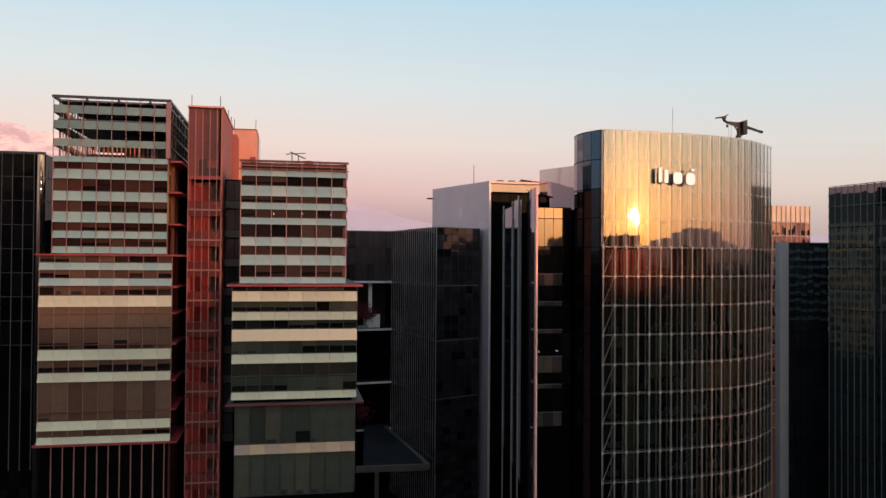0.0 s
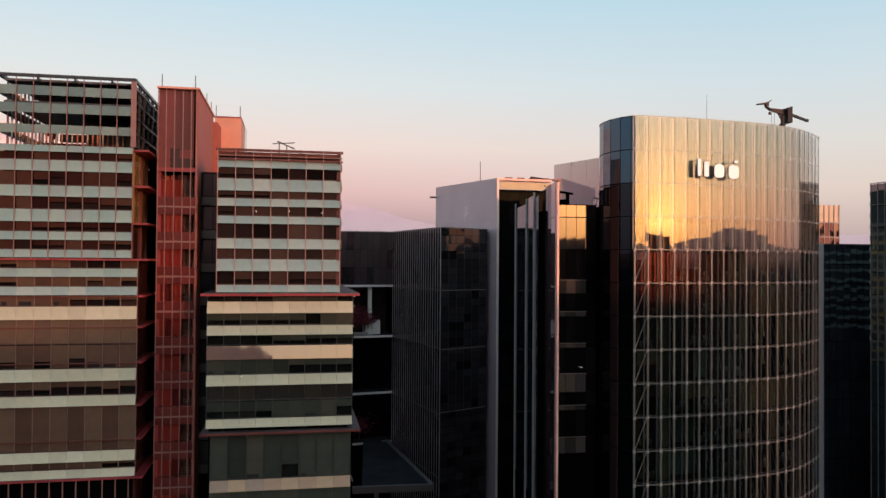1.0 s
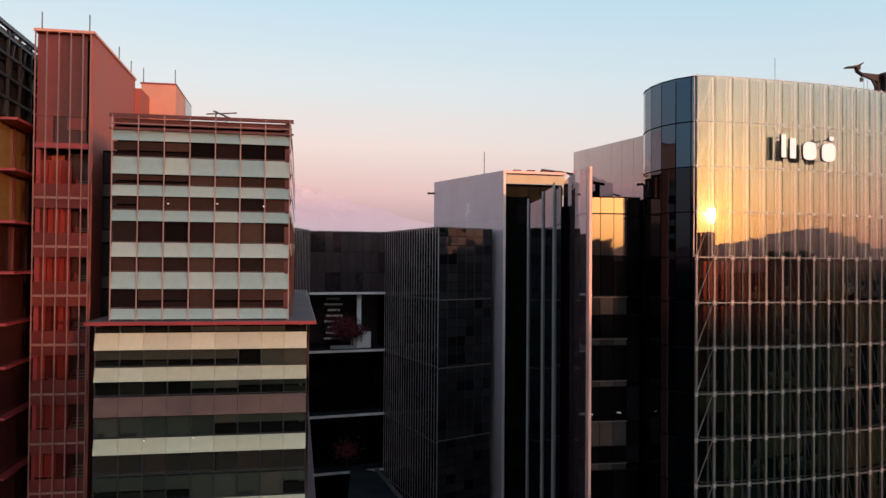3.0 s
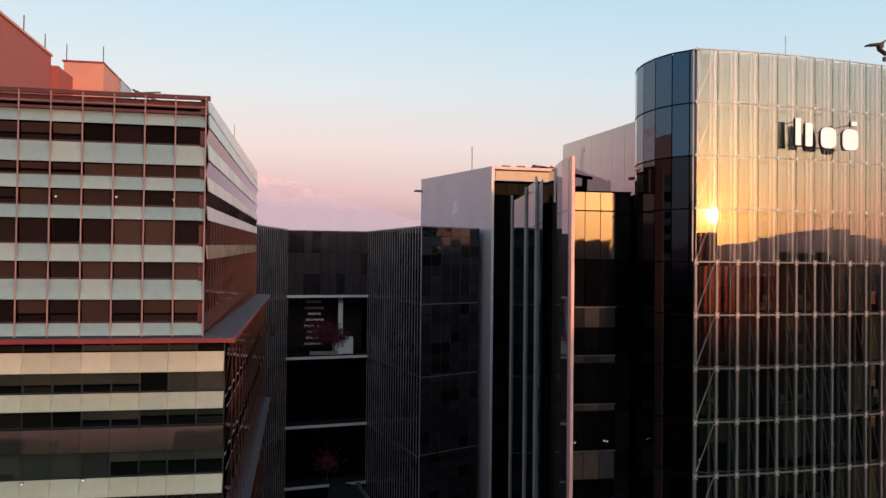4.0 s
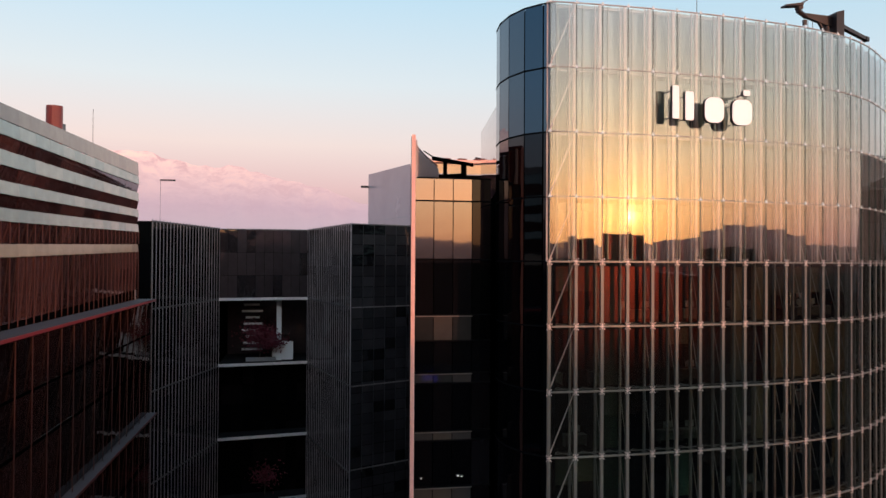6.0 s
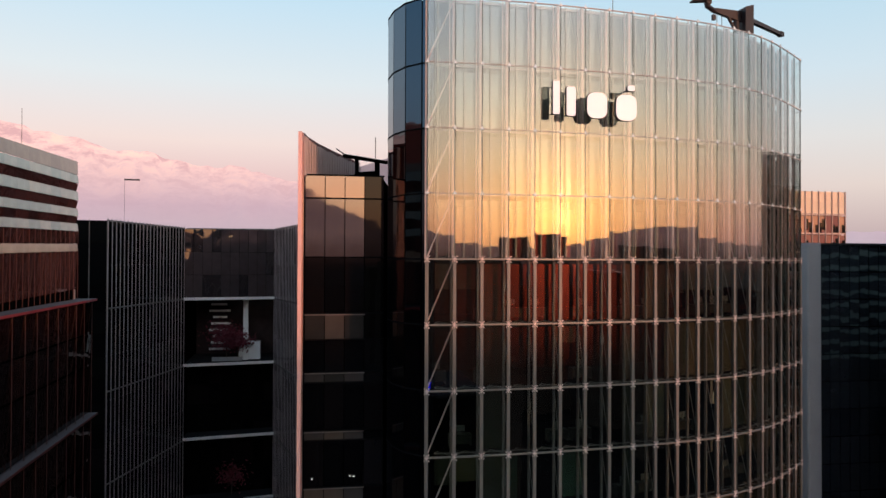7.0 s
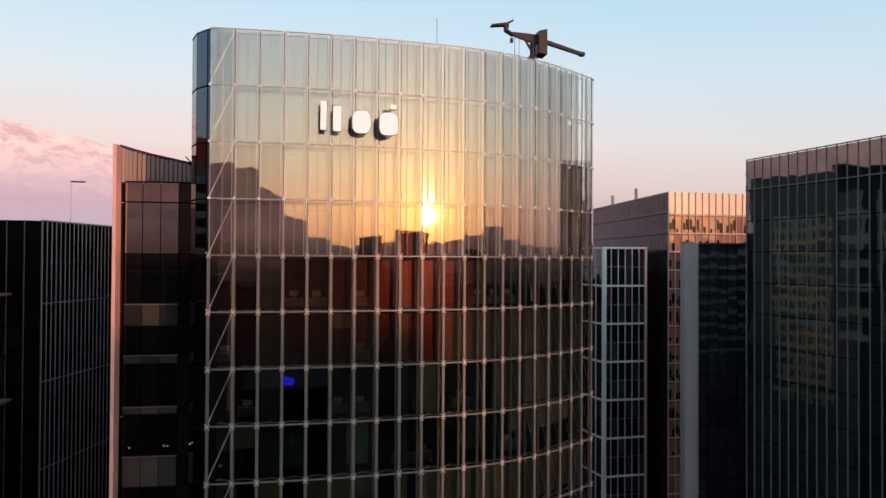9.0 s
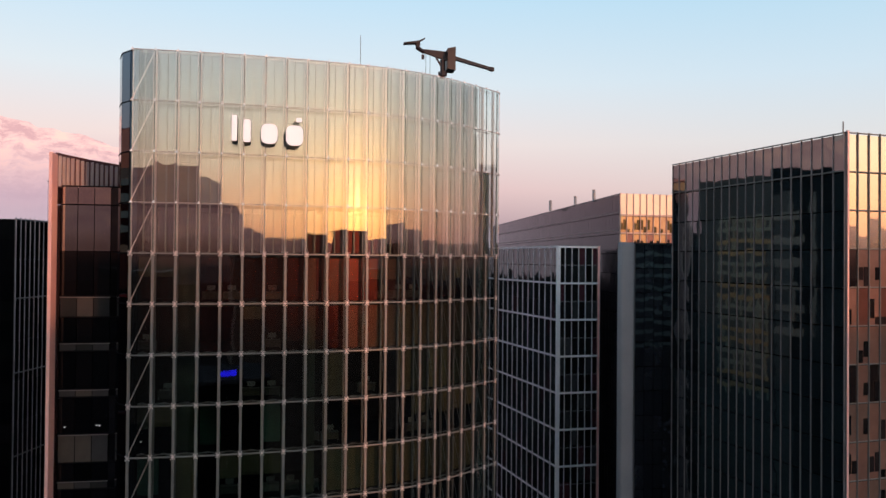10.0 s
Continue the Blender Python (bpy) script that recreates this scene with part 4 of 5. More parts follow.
side_rows = [(75.2, 74.22, M_BAND, "band"), (74.22, 73.25, M_SIDE, "window"), (73.25, 72.2, M_BAND, "band"), (72.2, 71.2, M_SIDE, "window"), (71.2, 70.3, M_BAND, "band"),
             (70.3, 69.4, M_SIDE, "window"), (69.4, 68.5, M_BAND, "band"), (68.5, 67.0, M_SIDE, "window"), (67.0, 66.1, M_BAND_TAN, "band"), (66.1, 61.5, M_SIDE, "window")]
RISE = .019
banded(block_b, SIDE_A, SIDE_B, side_rows, 3.3, stand=.14, mullion=False, rise=RISE)
pp = split(SIDE_A, SIDE_B, 3.3)
for p, q in zip(pp, pp[1:]):
    s0, s1 = p[1] - 68.2, q[1] - 68.2
    head = lambda t: 76.12 + .032 * t
    g = Geo().hexa([(p[0], p[1], 75.24 + RISE * s0), (p[0] + .12, p[1], 75.24 + RISE * s0), (q[0] + .12, q[1], 75.24 + RISE * s1), (q[0], q[1], 75.24 + RISE * s1),
                    (p[0] - .05, p[1], head(s0)), (p[0] + .05, p[1], head(s0)), (q[0] + .05, q[1], head(s1)), (q[0] - .05, q[1], head(s1))])
    part("parapet", g, M_PARAPET, block_b)
part("end_wall", Geo().box(-14.0, -1.9, 124.5, 124.8, 61, 77.7), M_CONCRETE, block_b)
for p in split(SIDE_A, SIDE_B, 1.66)[1:]:
    part("side_mullion", Geo().box(p[0] + .15, p[0] + .22, p[1] - .03, p[1] + .03, 61.5, 66.1 + RISE * (p[1] - 68.2)).box(p[0] + .15, p[0] + .22, p[1] - .03, p[1] + .03, 67.0 + RISE * (p[1] - 68.2), 68.5 + RISE * (p[1] - 68.2)), M_SIDE_MULL, block_b)
M_SIDE_LOW = dark_glass("low_side_window", [(0, (.012, .004, .004)), (.4, (.006, .0022, .0022)), (.75, (.022, .007, .006))], ior=1.25, warp=.04)
low_rows = [(61.0, 57.2, M_SIDE_LOW, "window"), (57.2, 53.4, M_SIDE_LOW, "window"), (53.4, 47.6, M_SIDE_LOW, "window"), (47.2, 42, M_SIDE_LOW, "window"), (42, 36.5, M_SIDE_LOW, "window")]
banded(block_b, (-.5, 67.4), (-.5, 126), low_rows, 3.3, mullion=False)
for p in split((-.5, 67.4), (-.5, 126), 3.3)[1:]:
    part("side_mullion", Geo().box(p[0] + .16, p[0] + .23, p[1] - .03, p[1] + .03, 36.5, 61.1), M_SIDE_MULL, block_b)
part("roof_vent", Geo().bar((-5.7, 105.9, 75.4), (-5.7, 105.9, 80.9), .75, 16), M_RED_MESH, block_b, "red-brown round roof vent")
part("roof_plant", Geo().hexa([(-9.5, 100, 75.4), (-6.4, 100, 75.4), (-6.4, 112, 75.4), (-9.5, 112, 75.4), (-9.5, 100, 78.6), (-6.4, 100, 78.6), (-6.4, 112, 80.2), (-9.5, 112, 80.2)]), M_STEEL_DARK, block_b)
part("rod", Geo().bar((-3.75, 112, 75.4), (-3.75, 112, 81.85), .03, 6), M_STEEL, block_b)
part("gantry", Geo().bar((-8.6, 80, 78.8), (-6.6, 79.5, 77.9), .08).bar((-7.6, 80, 75.4), (-7.5, 80, 78.3), .07).bar((-9.2, 80, 78.5), (-6.6, 80, 78.7), .06).bar((-8.3, 80, 75.4), (-8.4, 80, 78.5), .07), M_STEEL, block_b)

block_a = thing("banded_office_block", (-29, 84, 0), "office block with open glazed roof screen and white bands", "office block", "banded office blocks")
part("core", Geo().box(-35.1, -23.0, 70.7, 92, 64.6, 76.0), M_DARK, block_a)
part("lower_core", Geo().box(-36.3, -22.4, 70.1, 92, 0, 64.6), M_DARK, block_a)
UA = [76.16, 75.47, 74.67, 73.53, 72.11, 70.97, 69.71, 68.46, 67.49, 66.64, 65.67, 64.88]
banded(block_a, (-35.4, 70.4), (-22.75, 70.4), rows_from(UA, "band", M_WIN_BROWN, [M_BAND_TEAL]), 1.66, z_top=83.2, z_foot=64.8)
LA_ = [64.7, 63.8, 62.95, 61.98, 61.13, 59.99, 58.69, 53.76, 52.57, 51.1, 50.08, 45.56, 44.55, 43.76, 42.97]
banded(block_a, (-36.6, 69.8), (-22.1, 69.8), cut_row(rows_from(LA_, "window", M_WIN_BROWN, [M_BAND_TEAL, M_BAND, M_BAND_WARM]), 58.69, 56.2, M_FLUSH_TAN), 1.66, z_top=64.7, z_foot=42.9, mull=(.0, .12), mull_mat=M_MULL_BROWN)
part("base", Geo().box(-35.2, -22.8, 70.75, 92, 0, 42.8), M_DARK, block_a)
banded(block_a, (-35.2, 70.35), (-22.8, 70.35), [(42.7, 39.2, M_WIN_BROWN, "window"), (39.0, 35.2, M_WIN_BROWN, "window"), (35.0, 31, M_WIN_BROWN, "window")], 1.2, mullion=False)
for p in split((-35.2, 70.3), (-22.8, 70.3), 1.2):
    part("base_rib", Geo().box(p[0] - .05, p[0] + .05, 70.05, 70.2, 30, 42.7), M_MULL, block_a)
for z, y0, x1 in ((64.72, 69.2, -20.9), (61.0, 69.6, -21.6), (57.9, 69.5, -21.6), (54.3, 69.5, -21.6), (50.0, 69.5, -21.6), (46.6, 69.5, -21.6), (42.85, 69.2, -21.3)):
    lead = z in (64.72, 42.85)
    part("ledge", Geo().box(-37 if lead else -22.4, x1, y0 if lead else 69.9, 90, z - .12, z + .08), M_RED, block_a)
for z in (61.0, 57.9, 54.3, 50.0, 46.6):
    part("sill_strip", Geo().box(-36.7, -22.1, 69.55, 69.72, z - .07, z + .03), M_RED_DARK, block_a)
for z in (75.9, 72.2, 68.4):
    part("ledge", Geo().box(-22.9, -21.3, 70.5, 90, z - .1, z + .1), M_RED, block_a)
# gold light on the upper side windows is put into their base colour
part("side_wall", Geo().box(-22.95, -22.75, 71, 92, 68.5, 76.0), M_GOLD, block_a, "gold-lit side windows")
part("side_wall", Geo().box(-22.95, -22.75, 71, 92, 64.8, 68.48), M_SIDE, block_a)
for y in (74, 77, 80, 83, 86):
    part("side_mullion", Geo().box(-22.75, -22.55, y, y + .15, 64.8, 76), M_RED_DARK, block_a)
part("lower_side", Geo().box(-22.4, -22.15, 70.3, 92, 0, 64.6), M_SIDE, block_a)
# open roof screen
part("roof_frame", Geo().box(-35.6, -22.5, 69.9, 70.2, 82.9, 83.2).box(-35.6, -22.5, 90.0, 90.3, 82.9, 83.2).box(-35.6, -35.3, 70, 90, 82.9, 83.2).box(-22.8, -22.5, 70, 90, 82.9, 83.2), M_STEEL_DARK, block_a)
for y in (73.5, 77, 80.5, 84, 87):
    part("roof_beam", Geo().box(-35.5, -22.6, y, y + .2, 82.6, 82.95), M_STEEL_DARK, block_a)
part("terrace", Geo().box(-35.2, -22.9, 70.6, 92, 76.02, 76.2), M_ROOF, block_a)
part("back_screen", Geo().box(-35.2, -22.9, 89.6, 89.8, 79.2, 80.2).box(-35.2, -22.9, 89.6, 89.8, 81.3, 82.3), M_BAND_TEAL, block_a)
part("core_wall", Geo().box(-29.5, -23.2, 79, 88, 76.2, 81.6), M_STEEL_DARK, block_a)
M_SOFFIT = plain("grey_soffit", (.15, .155, .165), .7, .1, .2)
part("roof_slab", Geo().box(-35.1, -22.9, 70.9, 90, 82.64, 82.86), M_SOFFIT, block_a)
part("side_screen", Geo().box(-23.1, -23.0, 71, 90, 76.3, 82.6), M_DARKROOF, block_a)
part("deck", Geo().box(-35.1, -23.0, 70.5, 90, 80.36, 80.56), M_STEEL_DARK, block_a)
part("partition", Geo().box(-34, -25.5, 78.4, 78.55, 76.2, 77.5), M_REDWALL, block_a)
for i in range(17):
    x = -34 + i * .53
    part("partition_slat", Geo().box(x, x + .14, 78.2, 78.35, 76.2, 79.0), M_ORANGE if i % 3 else M_WHITE, block_a)
for y in (72, 74.5, 77, 79.5, 82, 84.5, 87):
    part("side_louvre", Geo().hexa([(-22.9, y, 76.4), (-22.75, y, 76.4), (-22.75, y + 2.2, 82.6), (-22.9, y + 2.2, 82.6), (-22.9, y + .25, 76.4), (-22.75, y + .25, 76.4), (-22.75, y + 2.45, 82.6), (-22.9, y + 2.45, 82.6)]), M_STEEL_DARK, block_a)
for z in (77.6, 79.2, 80.8, 82.2):
    part("side_rail", Geo().box(-22.85, -22.6, 70.4, 90, z, z + .2), M_STEEL_DARK, block_a)
for x in (-32, -28.5, -25):
    part("roof_joist", Geo().box(x, x + .2, 70.2, 90, 82.55, 82.9), M_STEEL_DARK, block_a)
part("corner_post", Geo().box(-23.0, -22.5, 69.95, 70.2, 76.2, 83.1), M_MULL, block_a)
for z0, z1 in ((81.13, 82.1), (79.35, 80.33), (77.3, 78.2)):
    for p, q in zip(split((-35.4, 70.2), (-22.75, 70.2), 1.66), split((-35.4, 70.2), (-22.75, 70.2), 1.66)[1:]):
        piece("screen_band", panel_mesh(math.dist(p, q), z1 - z0, M_CROWN_GLASS, .05, .05, .03, .02), block_a, along(p, q, z0))
    for p, q in zip(split((-35.4, 90), (-35.4, 70.2), 2.4), split((-35.4, 90), (-35.4, 70.2), 2.4)[1:]):
        piece("screen_band", panel_mesh(math.dist(p, q), z1 - z0, M_CROWN_GLASS, .05, .05, .03, .02), block_a, along(p, q, z0))
for y in (72.5, 75, 77.5, 80, 82.5, 85, 87.5):
    part("screen_post", Geo().box(-35.5, -35.3, y, y + .15, 76.2, 83), M_MULL, block_a)
    part("screen_post", Geo().box(-35.5, -35.3, y + 1.2, y + 1.35, 76.2, 83), M_WHITE, block_a)
    part("screen_post", Geo().box(-22.8, -22.6, y, y + .15, 76.2, 83), M_STEEL_DARK, block_a)

# red stair tower
stair = thing("red_stair_tower", (-18.8, 79, 0), "red steel and glass stair tower between the blocks", "stair tower")
part("core", Geo().box(-20.5, -17.0, 75.85, 88, 0, 82.7), M_DARK, stair)
part("head_core", Geo().box(-20.5, -17.0, 73.6, 75.84, 74.1, 82.7), M_DARK, stair)
# brighter base than the left wall carries part of the sunlight
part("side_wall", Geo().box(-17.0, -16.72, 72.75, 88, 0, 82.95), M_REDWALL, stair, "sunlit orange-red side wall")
part("left_wall", Geo().box(-20.8, -20.5, 73.1, 88, 0, 82.95), M_RED, stair)
M_RED_FILM = dark_glass("red_frit_glass", [(0, (.165, .034, .032)), (.4, (.14, .028, .028)), (.75, (.19, .043, .038))], ior=1.5, warp=.01)
sx = [(x, 72.4) for x in (-20.75, -19.95, -19.1, -18.25, -17.4, -16.85)]
part("back_wall", Geo().box(-20.45, -17.05, 75.6, 75.8, 0, 74.0), M_REDWALL, stair)
# dark box put in for the shade in the middle of the stair
part("void_box", Geo().box(-19.0, -17.5, 74.7, 75.5, 0, 74.0), M_SIDE_MULL, stair, "dark red box standing for the shaded stair void")
for k in range(12):
    z0 = 74.08 - 3.7 * (k + 1)
    part("landing", Geo().box(-20.5, -17.0, 72.55, 75.6, z0 - .09, z0 + .03), M_RED_DARK, stair)
    part("landing_edge", Geo().box(-20.8, -16.9, 72.46, 72.55, z0 - .11, z0 + .05), M_MULL, stair)
    for p, q in zip(sx, sx[1:]):
        w = q[0] - p[0]
        piece("balustrade", panel_mesh(w, .98, M_RED_FILM, thick=.02), stair, along((p[0], 72.56), (q[0], 72.56), z0 + .06))
        piece("apron", panel_mesh(w, .72, M_RED_FILM, thick=.02), stair, along((p[0], 72.56), (q[0], 72.56), z0 - .84))
        if p[0] < -18.3:
            piece("red_panel", panel_mesh(w, 1.9, M_RED_GLASS, gap=.03), stair, along((p[0], 73.2), (q[0], 73.2), z0 + 1.0))
    part("stringer", Geo().hexa([(-18.35, 73.0, z0 + .1), (-18.25, 73.0, z0 + .1), (-18.25, 75.4, z0 + 1.9), (-18.35, 75.4, z0 + 1.9), (-18.35, 73.0, z0 + .4), (-18.25, 73.0, z0 + .4), (-18.25, 75.4, z0 + 2.2), (-18.35, 75.4, z0 + 2.2)]), M_RED, stair)
    for n in range(9):
        part("tread", Geo().box(-18.25, -17.2, 73.0 + .26 * n, 73.28 + .26 * n, z0 + .2 + .2 * n, z0 + .25 + .2 * n), M_MULL_BROWN, stair)
part("head_screen", Geo().box(-20.75, -19.1, 72.9, 73.0, 76.6, 82.8), M_RED_MESH, stair)
part("head_screen", Geo().box(-19.09, -17.2, 72.94, 73.04, 76.6, 82.8), M_RED_DARK, stair)
part("head_panel", Geo().box(-19.58, -17.2, 73.02, 73.1, 74.1, 76.58), M_SIDE_MULL, stair)
part("head_panel", Geo().box(-20.75, -19.6, 72.9, 73.0, 74.1, 76.58), M_RED_MESH, stair)
# small red panel stands for the mirrored plant house
part("head_panel", Geo().box(-18.6, -17.3, 72.9, 73.0, 75.6, 76.5), M_RED_MESH, stair)
part("head_beam", Geo().box(-20.75, -17.0, 72.5, 72.62, 74.1, 74.5), M_RED, stair)
for p in sx:
    part("mullion", Geo().box(p[0] - .04, p[0] + .04, 72.33, 72.45, 0, 82.9), M_MULL, stair)
part("cap", Geo().box(-20.9, -16.6, 72.4, 88.1, 82.9, 83.1), M_ORANGE, stair)
for x, y in ((-20.5, 73), (-17.1, 73), (-16.9, 82), (-16.9, 87)):
    part("rod", Geo().bar((x, y, 83.1), (x, y, 84.5), .05), M_STEEL, stair)
part("link", Geo().box(-22.5, -20.8, 78, 86, 0, 75), M_DARK, stair)
link = part("link", Geo().box(-16.7, -14.2, 76, 90, 0, 74.5), M_DARK, stair)
M_LINK = dark_glass("slate_link_glass", [(0, (.030, .032, .040)), (.4, (.020, .022, .028)), (.75, (.045, .046, .052))], ior=1.6, warp=.02)
for k in range(9):
    z0 = 74.4 - 3.7 * (k + 1)
    for x in (-16.65, -15.45):
        piece("link_pane", panel_mesh(1.2, 2.55, M_LINK, gap=.03), link, along((x, 75.95), (x + 1.2, 75.95), z0 + 1.1))
    part("spandrel", Geo().box(-16.66, -14.22, 75.8, 75.95, z0 + .1, z0 + 1.05), M_STEEL_DARK, link)
M_TEAL_PLAIN = dark_glass("teal_glazing", [(0, (.10, .16, .16)), (.9, (.12, .18, .18))], ior=1.6)
house = thing("roof_plant_house", (-15, 96, 75.4), "orange rendered roof plant house catching the sun", "plant house")
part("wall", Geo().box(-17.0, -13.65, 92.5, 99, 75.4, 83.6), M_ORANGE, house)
part("link_wall", Geo().box(-16.9, -16.2, 88.2, 92.4, 75.4, 82.2), M_REDWALL, house)
part("link_glazing", Geo().box(-16.95, -16.9, 88.3, 92.3, 80.9, 82.0), M_TEAL_PLAIN, house)
part("door", Geo().box(-14.6, -13.75, 92.45, 92.5, 77.5, 79.6), M_RED, house)
part("roof", Geo().box(-17.1, -13.6, 92.4, 104, 83.6, 83.75), M_RED, house)
part("side_screen", Geo().box(-13.66, -13.6, 99, 104, 75.4, 83.6), M_PALE, house)
for x in (-16.9, -13.8):
    part("rod", Geo().bar((x, 93, 83.7), (x, 93, 85.3), .05), M_STEEL, house)


# ---- buildings behind ----
def panes(owner, a, b, z0, z1, bay, floor, mat, gap=.06, thick=.08, name="panes", tilt=.0025):
    """The panes of a far facade, joined into one part; each is set a little out of true."""
    g = Geo()
    r = random.Random(int(a[0] * 13 + a[1] * 7))
    pts = split(a, b, bay)
    n = max(1, round((z1 - z0) / floor))
    u = Vector((b[0] - a[0], b[1] - a[1])).normalized()
    o = Vector((u.y, -u.x))
    for k in range(n):
        h0, h1 = z0 + (z1 - z0) * k / n + gap, z0 + (z1 - z0) * (k + 1) / n - gap
        for p, q in zip(pts, pts[1:]):
            e = gap / math.dist(p, q)
            p1, q1 = lerp2(p, q, e), lerp2(p, q, 1 - e)
            sx, sz = r.gauss(0, tilt) * bay, r.gauss(0, tilt) * (h1 - h0)
            at = lambda c, d, z: (c[0] + o.x * d, c[1] + o.y * d, z)
            t0, t1, t2, t3 = thick - sx - sz, thick + sx - sz, thick - sx + sz, thick + sx + sz
            g.hexa([at(p1, t0, h0), at(q1, t1, h0), at(q1, 0, h0), at(p1, 0, h0), at(p1, t2, h1), at(q1, t3, h1), at(q1, 0, h1), at(p1, 0, h1)])
    return part(name, g, mat, owner, kind="stuff")


def ribs(owner, a, b, z0, z1, bay, w, d, mat, name="mullion"):
    u = Vector((b[0] - a[0], b[1] - a[1])).normalized() * w / 2
    for p in split(a, b, bay):
        part(name, Geo().wall((p[0] - u.x, p[1] - u.y), (p[0] + u.x, p[1] + u.y), z0, z1, .0, d), mat, owner)


def beams(owner, a, b, zs, h, d, mat, name="transom"):
    for z in zs:
        part(name, Geo().wall(a, b, z - h / 2, z + h / 2, 0, d), mat, owner)


# louvred building with two forward arms and a terrace between
fin = thing("louvred_building", (10, 175, 0), "dark office building with vertical louvres and open terraces", "office building")
FA, FB, FD, FC, FR = (-6.0, 157.0), (1.4, 186.5), (19.0, 189.6), (26.0, 159.0), (38.2, 165.3)
part("arm", Geo().prism([(-40, 152), (-6, 157), (1.4, 186.5), (1.4, 215), (-40, 215)], 0, 72.4), M_DARK, fin)
part("arm", Geo().prism([(26, 159), (38.2, 165.3), (38.2, 215), (19, 215), (19, 189.6)], 0, 72.6), M_DARK, fin)
part("roof", Geo().prism([(1.4, 190), (19, 190), (19, 215), (1.4, 215)], 72.2, 72.6), M_ROOF, fin)
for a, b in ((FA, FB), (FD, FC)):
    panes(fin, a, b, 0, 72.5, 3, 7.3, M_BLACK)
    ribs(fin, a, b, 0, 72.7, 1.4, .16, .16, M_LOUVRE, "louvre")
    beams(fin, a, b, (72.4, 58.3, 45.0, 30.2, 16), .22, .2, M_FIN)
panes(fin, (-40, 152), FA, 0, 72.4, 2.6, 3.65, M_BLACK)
ribs(fin, (-40, 152), FA, 0, 72.5, 2.6, .12, .2, M_FIN)
M_ARM_GLASS = dark_glass("grey_arm_glass", [(0, (.022, .019, .021)), (.3, (.030, .026, .029)), (.62, (.008, .007, .008)), (.76, (.018, .016, .018)), (.9, (.036, .031, .034))], ior=1.45, island=True, warp=.03)
panes(fin, FC, FR, 0, 72.6, 2.4, 1.83, M_ARM_GLASS)
ribs(fin, FC, FR, 30, 72.5, 2.4, .06, .12, M_STEEL_DARK)
beams(fin, FC, FR, (72.5, 58.2, 44.8, 30.6), .2, .2, M_FIN)
back = (lerp2(FB, FD, 0), lerp2(FB, FD, 1))
# mauve base stands in for the city mirrored in this glass
M_CITYGLASS = dark_glass("court_glass", [(0, (.055, .040, .043)), (.35, (.065, .047, .050)), (.7, (.048, .036, .039)), (.85, (.03, .023, .025))], ior=1.8, island=True, warp=.25, warp_scale=.15)
panes(fin, *back, 58.5, 72.3, 1.75, 4.6, M_CITYGLASS, gap=.03)
part("court_back", Geo().wall(*back, 58.5, 72.2, -.6, -.02), M_DARK, fin)
part("court_low", Geo().wall((1.4, 192), (19, 194.6), 0, 44.6, -.6, 0), M_BLACK_OBJ, fin)
panes(fin, (1.4, 191.9), (19, 194.5), 16, 44.4, 2.2, 4.0, M_BLACK)
for z in (58.3, 45.1, 30.4, 17.5):
    part("terrace", Geo().prism([FB, FD, (19, 206), (1.4, 204)], z - .35, z + .25), M_DARKROOF, fin)
    part("terrace_edge", Geo().wall(FB, FD, z - .25, z + .3, .02, .3), M_WHITE, fin)
part("terrace_wall", Geo().box(1.6, 18.8, 204, 204.4, 45.3, 58), M_CITYGLASS, fin)
for k in range(8):
    part("terrace_slat", Geo().box(5.2 + (k % 3) * .4, 9.6 - (k % 2) * .7, 196.2, 196.5, 47 + k * 1.35, 47.45 + k * 1.35), M_BRIGHT, fin)
part("terrace_post", Geo().box(12.6, 13.6, 191.5, 192.3, 45.3, 57.9), M_BRIGHT, fin)
part("terrace_box", Geo().box(11.5, 16.0, 192.5, 195, 45.3, 49.0), M_BRIGHT, fin)
part("planter", Geo().box(6.5, 12.5, 190.2, 191.4, 45.3, 46.1), M_CONCRETE, fin)


def tree(x, y, z, h, seed, n=500):
    r = random.Random(seed)
    t = thing("terrace_tree", (x, y, z), "small dark red-leaved tree growing on the terrace", "tree", "terrace trees")
    gt = Geo().bar((x, y, z), (x + .1, y, z + h * .45), .14, 7)
    for i in range(6):
        w = i * 1.05
        gt.bar((x + .1, y, z + h * (.3 + .03 * i)), (x + math.cos(w) * h * .3, y + math.sin(w) * h * .3, z + h * (.62 + .04 * i)), .06, 5)
    part("trunk", gt, M_BARK, t)
    gl = Geo()
    for i in range(n):
        c = Vector((r.gauss(0, .24), r.gauss(0, .24), r.gauss(.68, .16))) * h
        a, b_ = Vector((r.uniform(-1, 1), r.uniform(-1, 1), r.uniform(-1, 1))).normalized() * .28, Vector((r.uniform(-1, 1), r.uniform(-1, 1), r.uniform(-1, 1))).normalized() * .2
        k = len(gl.v)
        o = Vector((x, y, z)) + c
        gl.v += [tuple(o - a), tuple(o + b_), tuple(o + a), tuple(o - b_)]
        gl.f.append((k, k + 1, k + 2, k + 3))
    part("crown", gl, M_LEAF, t)


tree(9.3, 190.8, 45.9, 7.0, 1, 1400)
tree(11.6, 190.9, 45.9, 5.2, 2, 900)
tree(10.5, 191, 17.7, 6.0, 3)
lamp = thing("roof_lamp_post", (-9.8, 186, 72.5), "slim grey post with a short arm on the roof", "lamp post")
part("pole", Geo().bar((-9.8, 186, 72.4), (-9.8, 186, 82), .025, 7), M_STEEL_DARK, lamp)
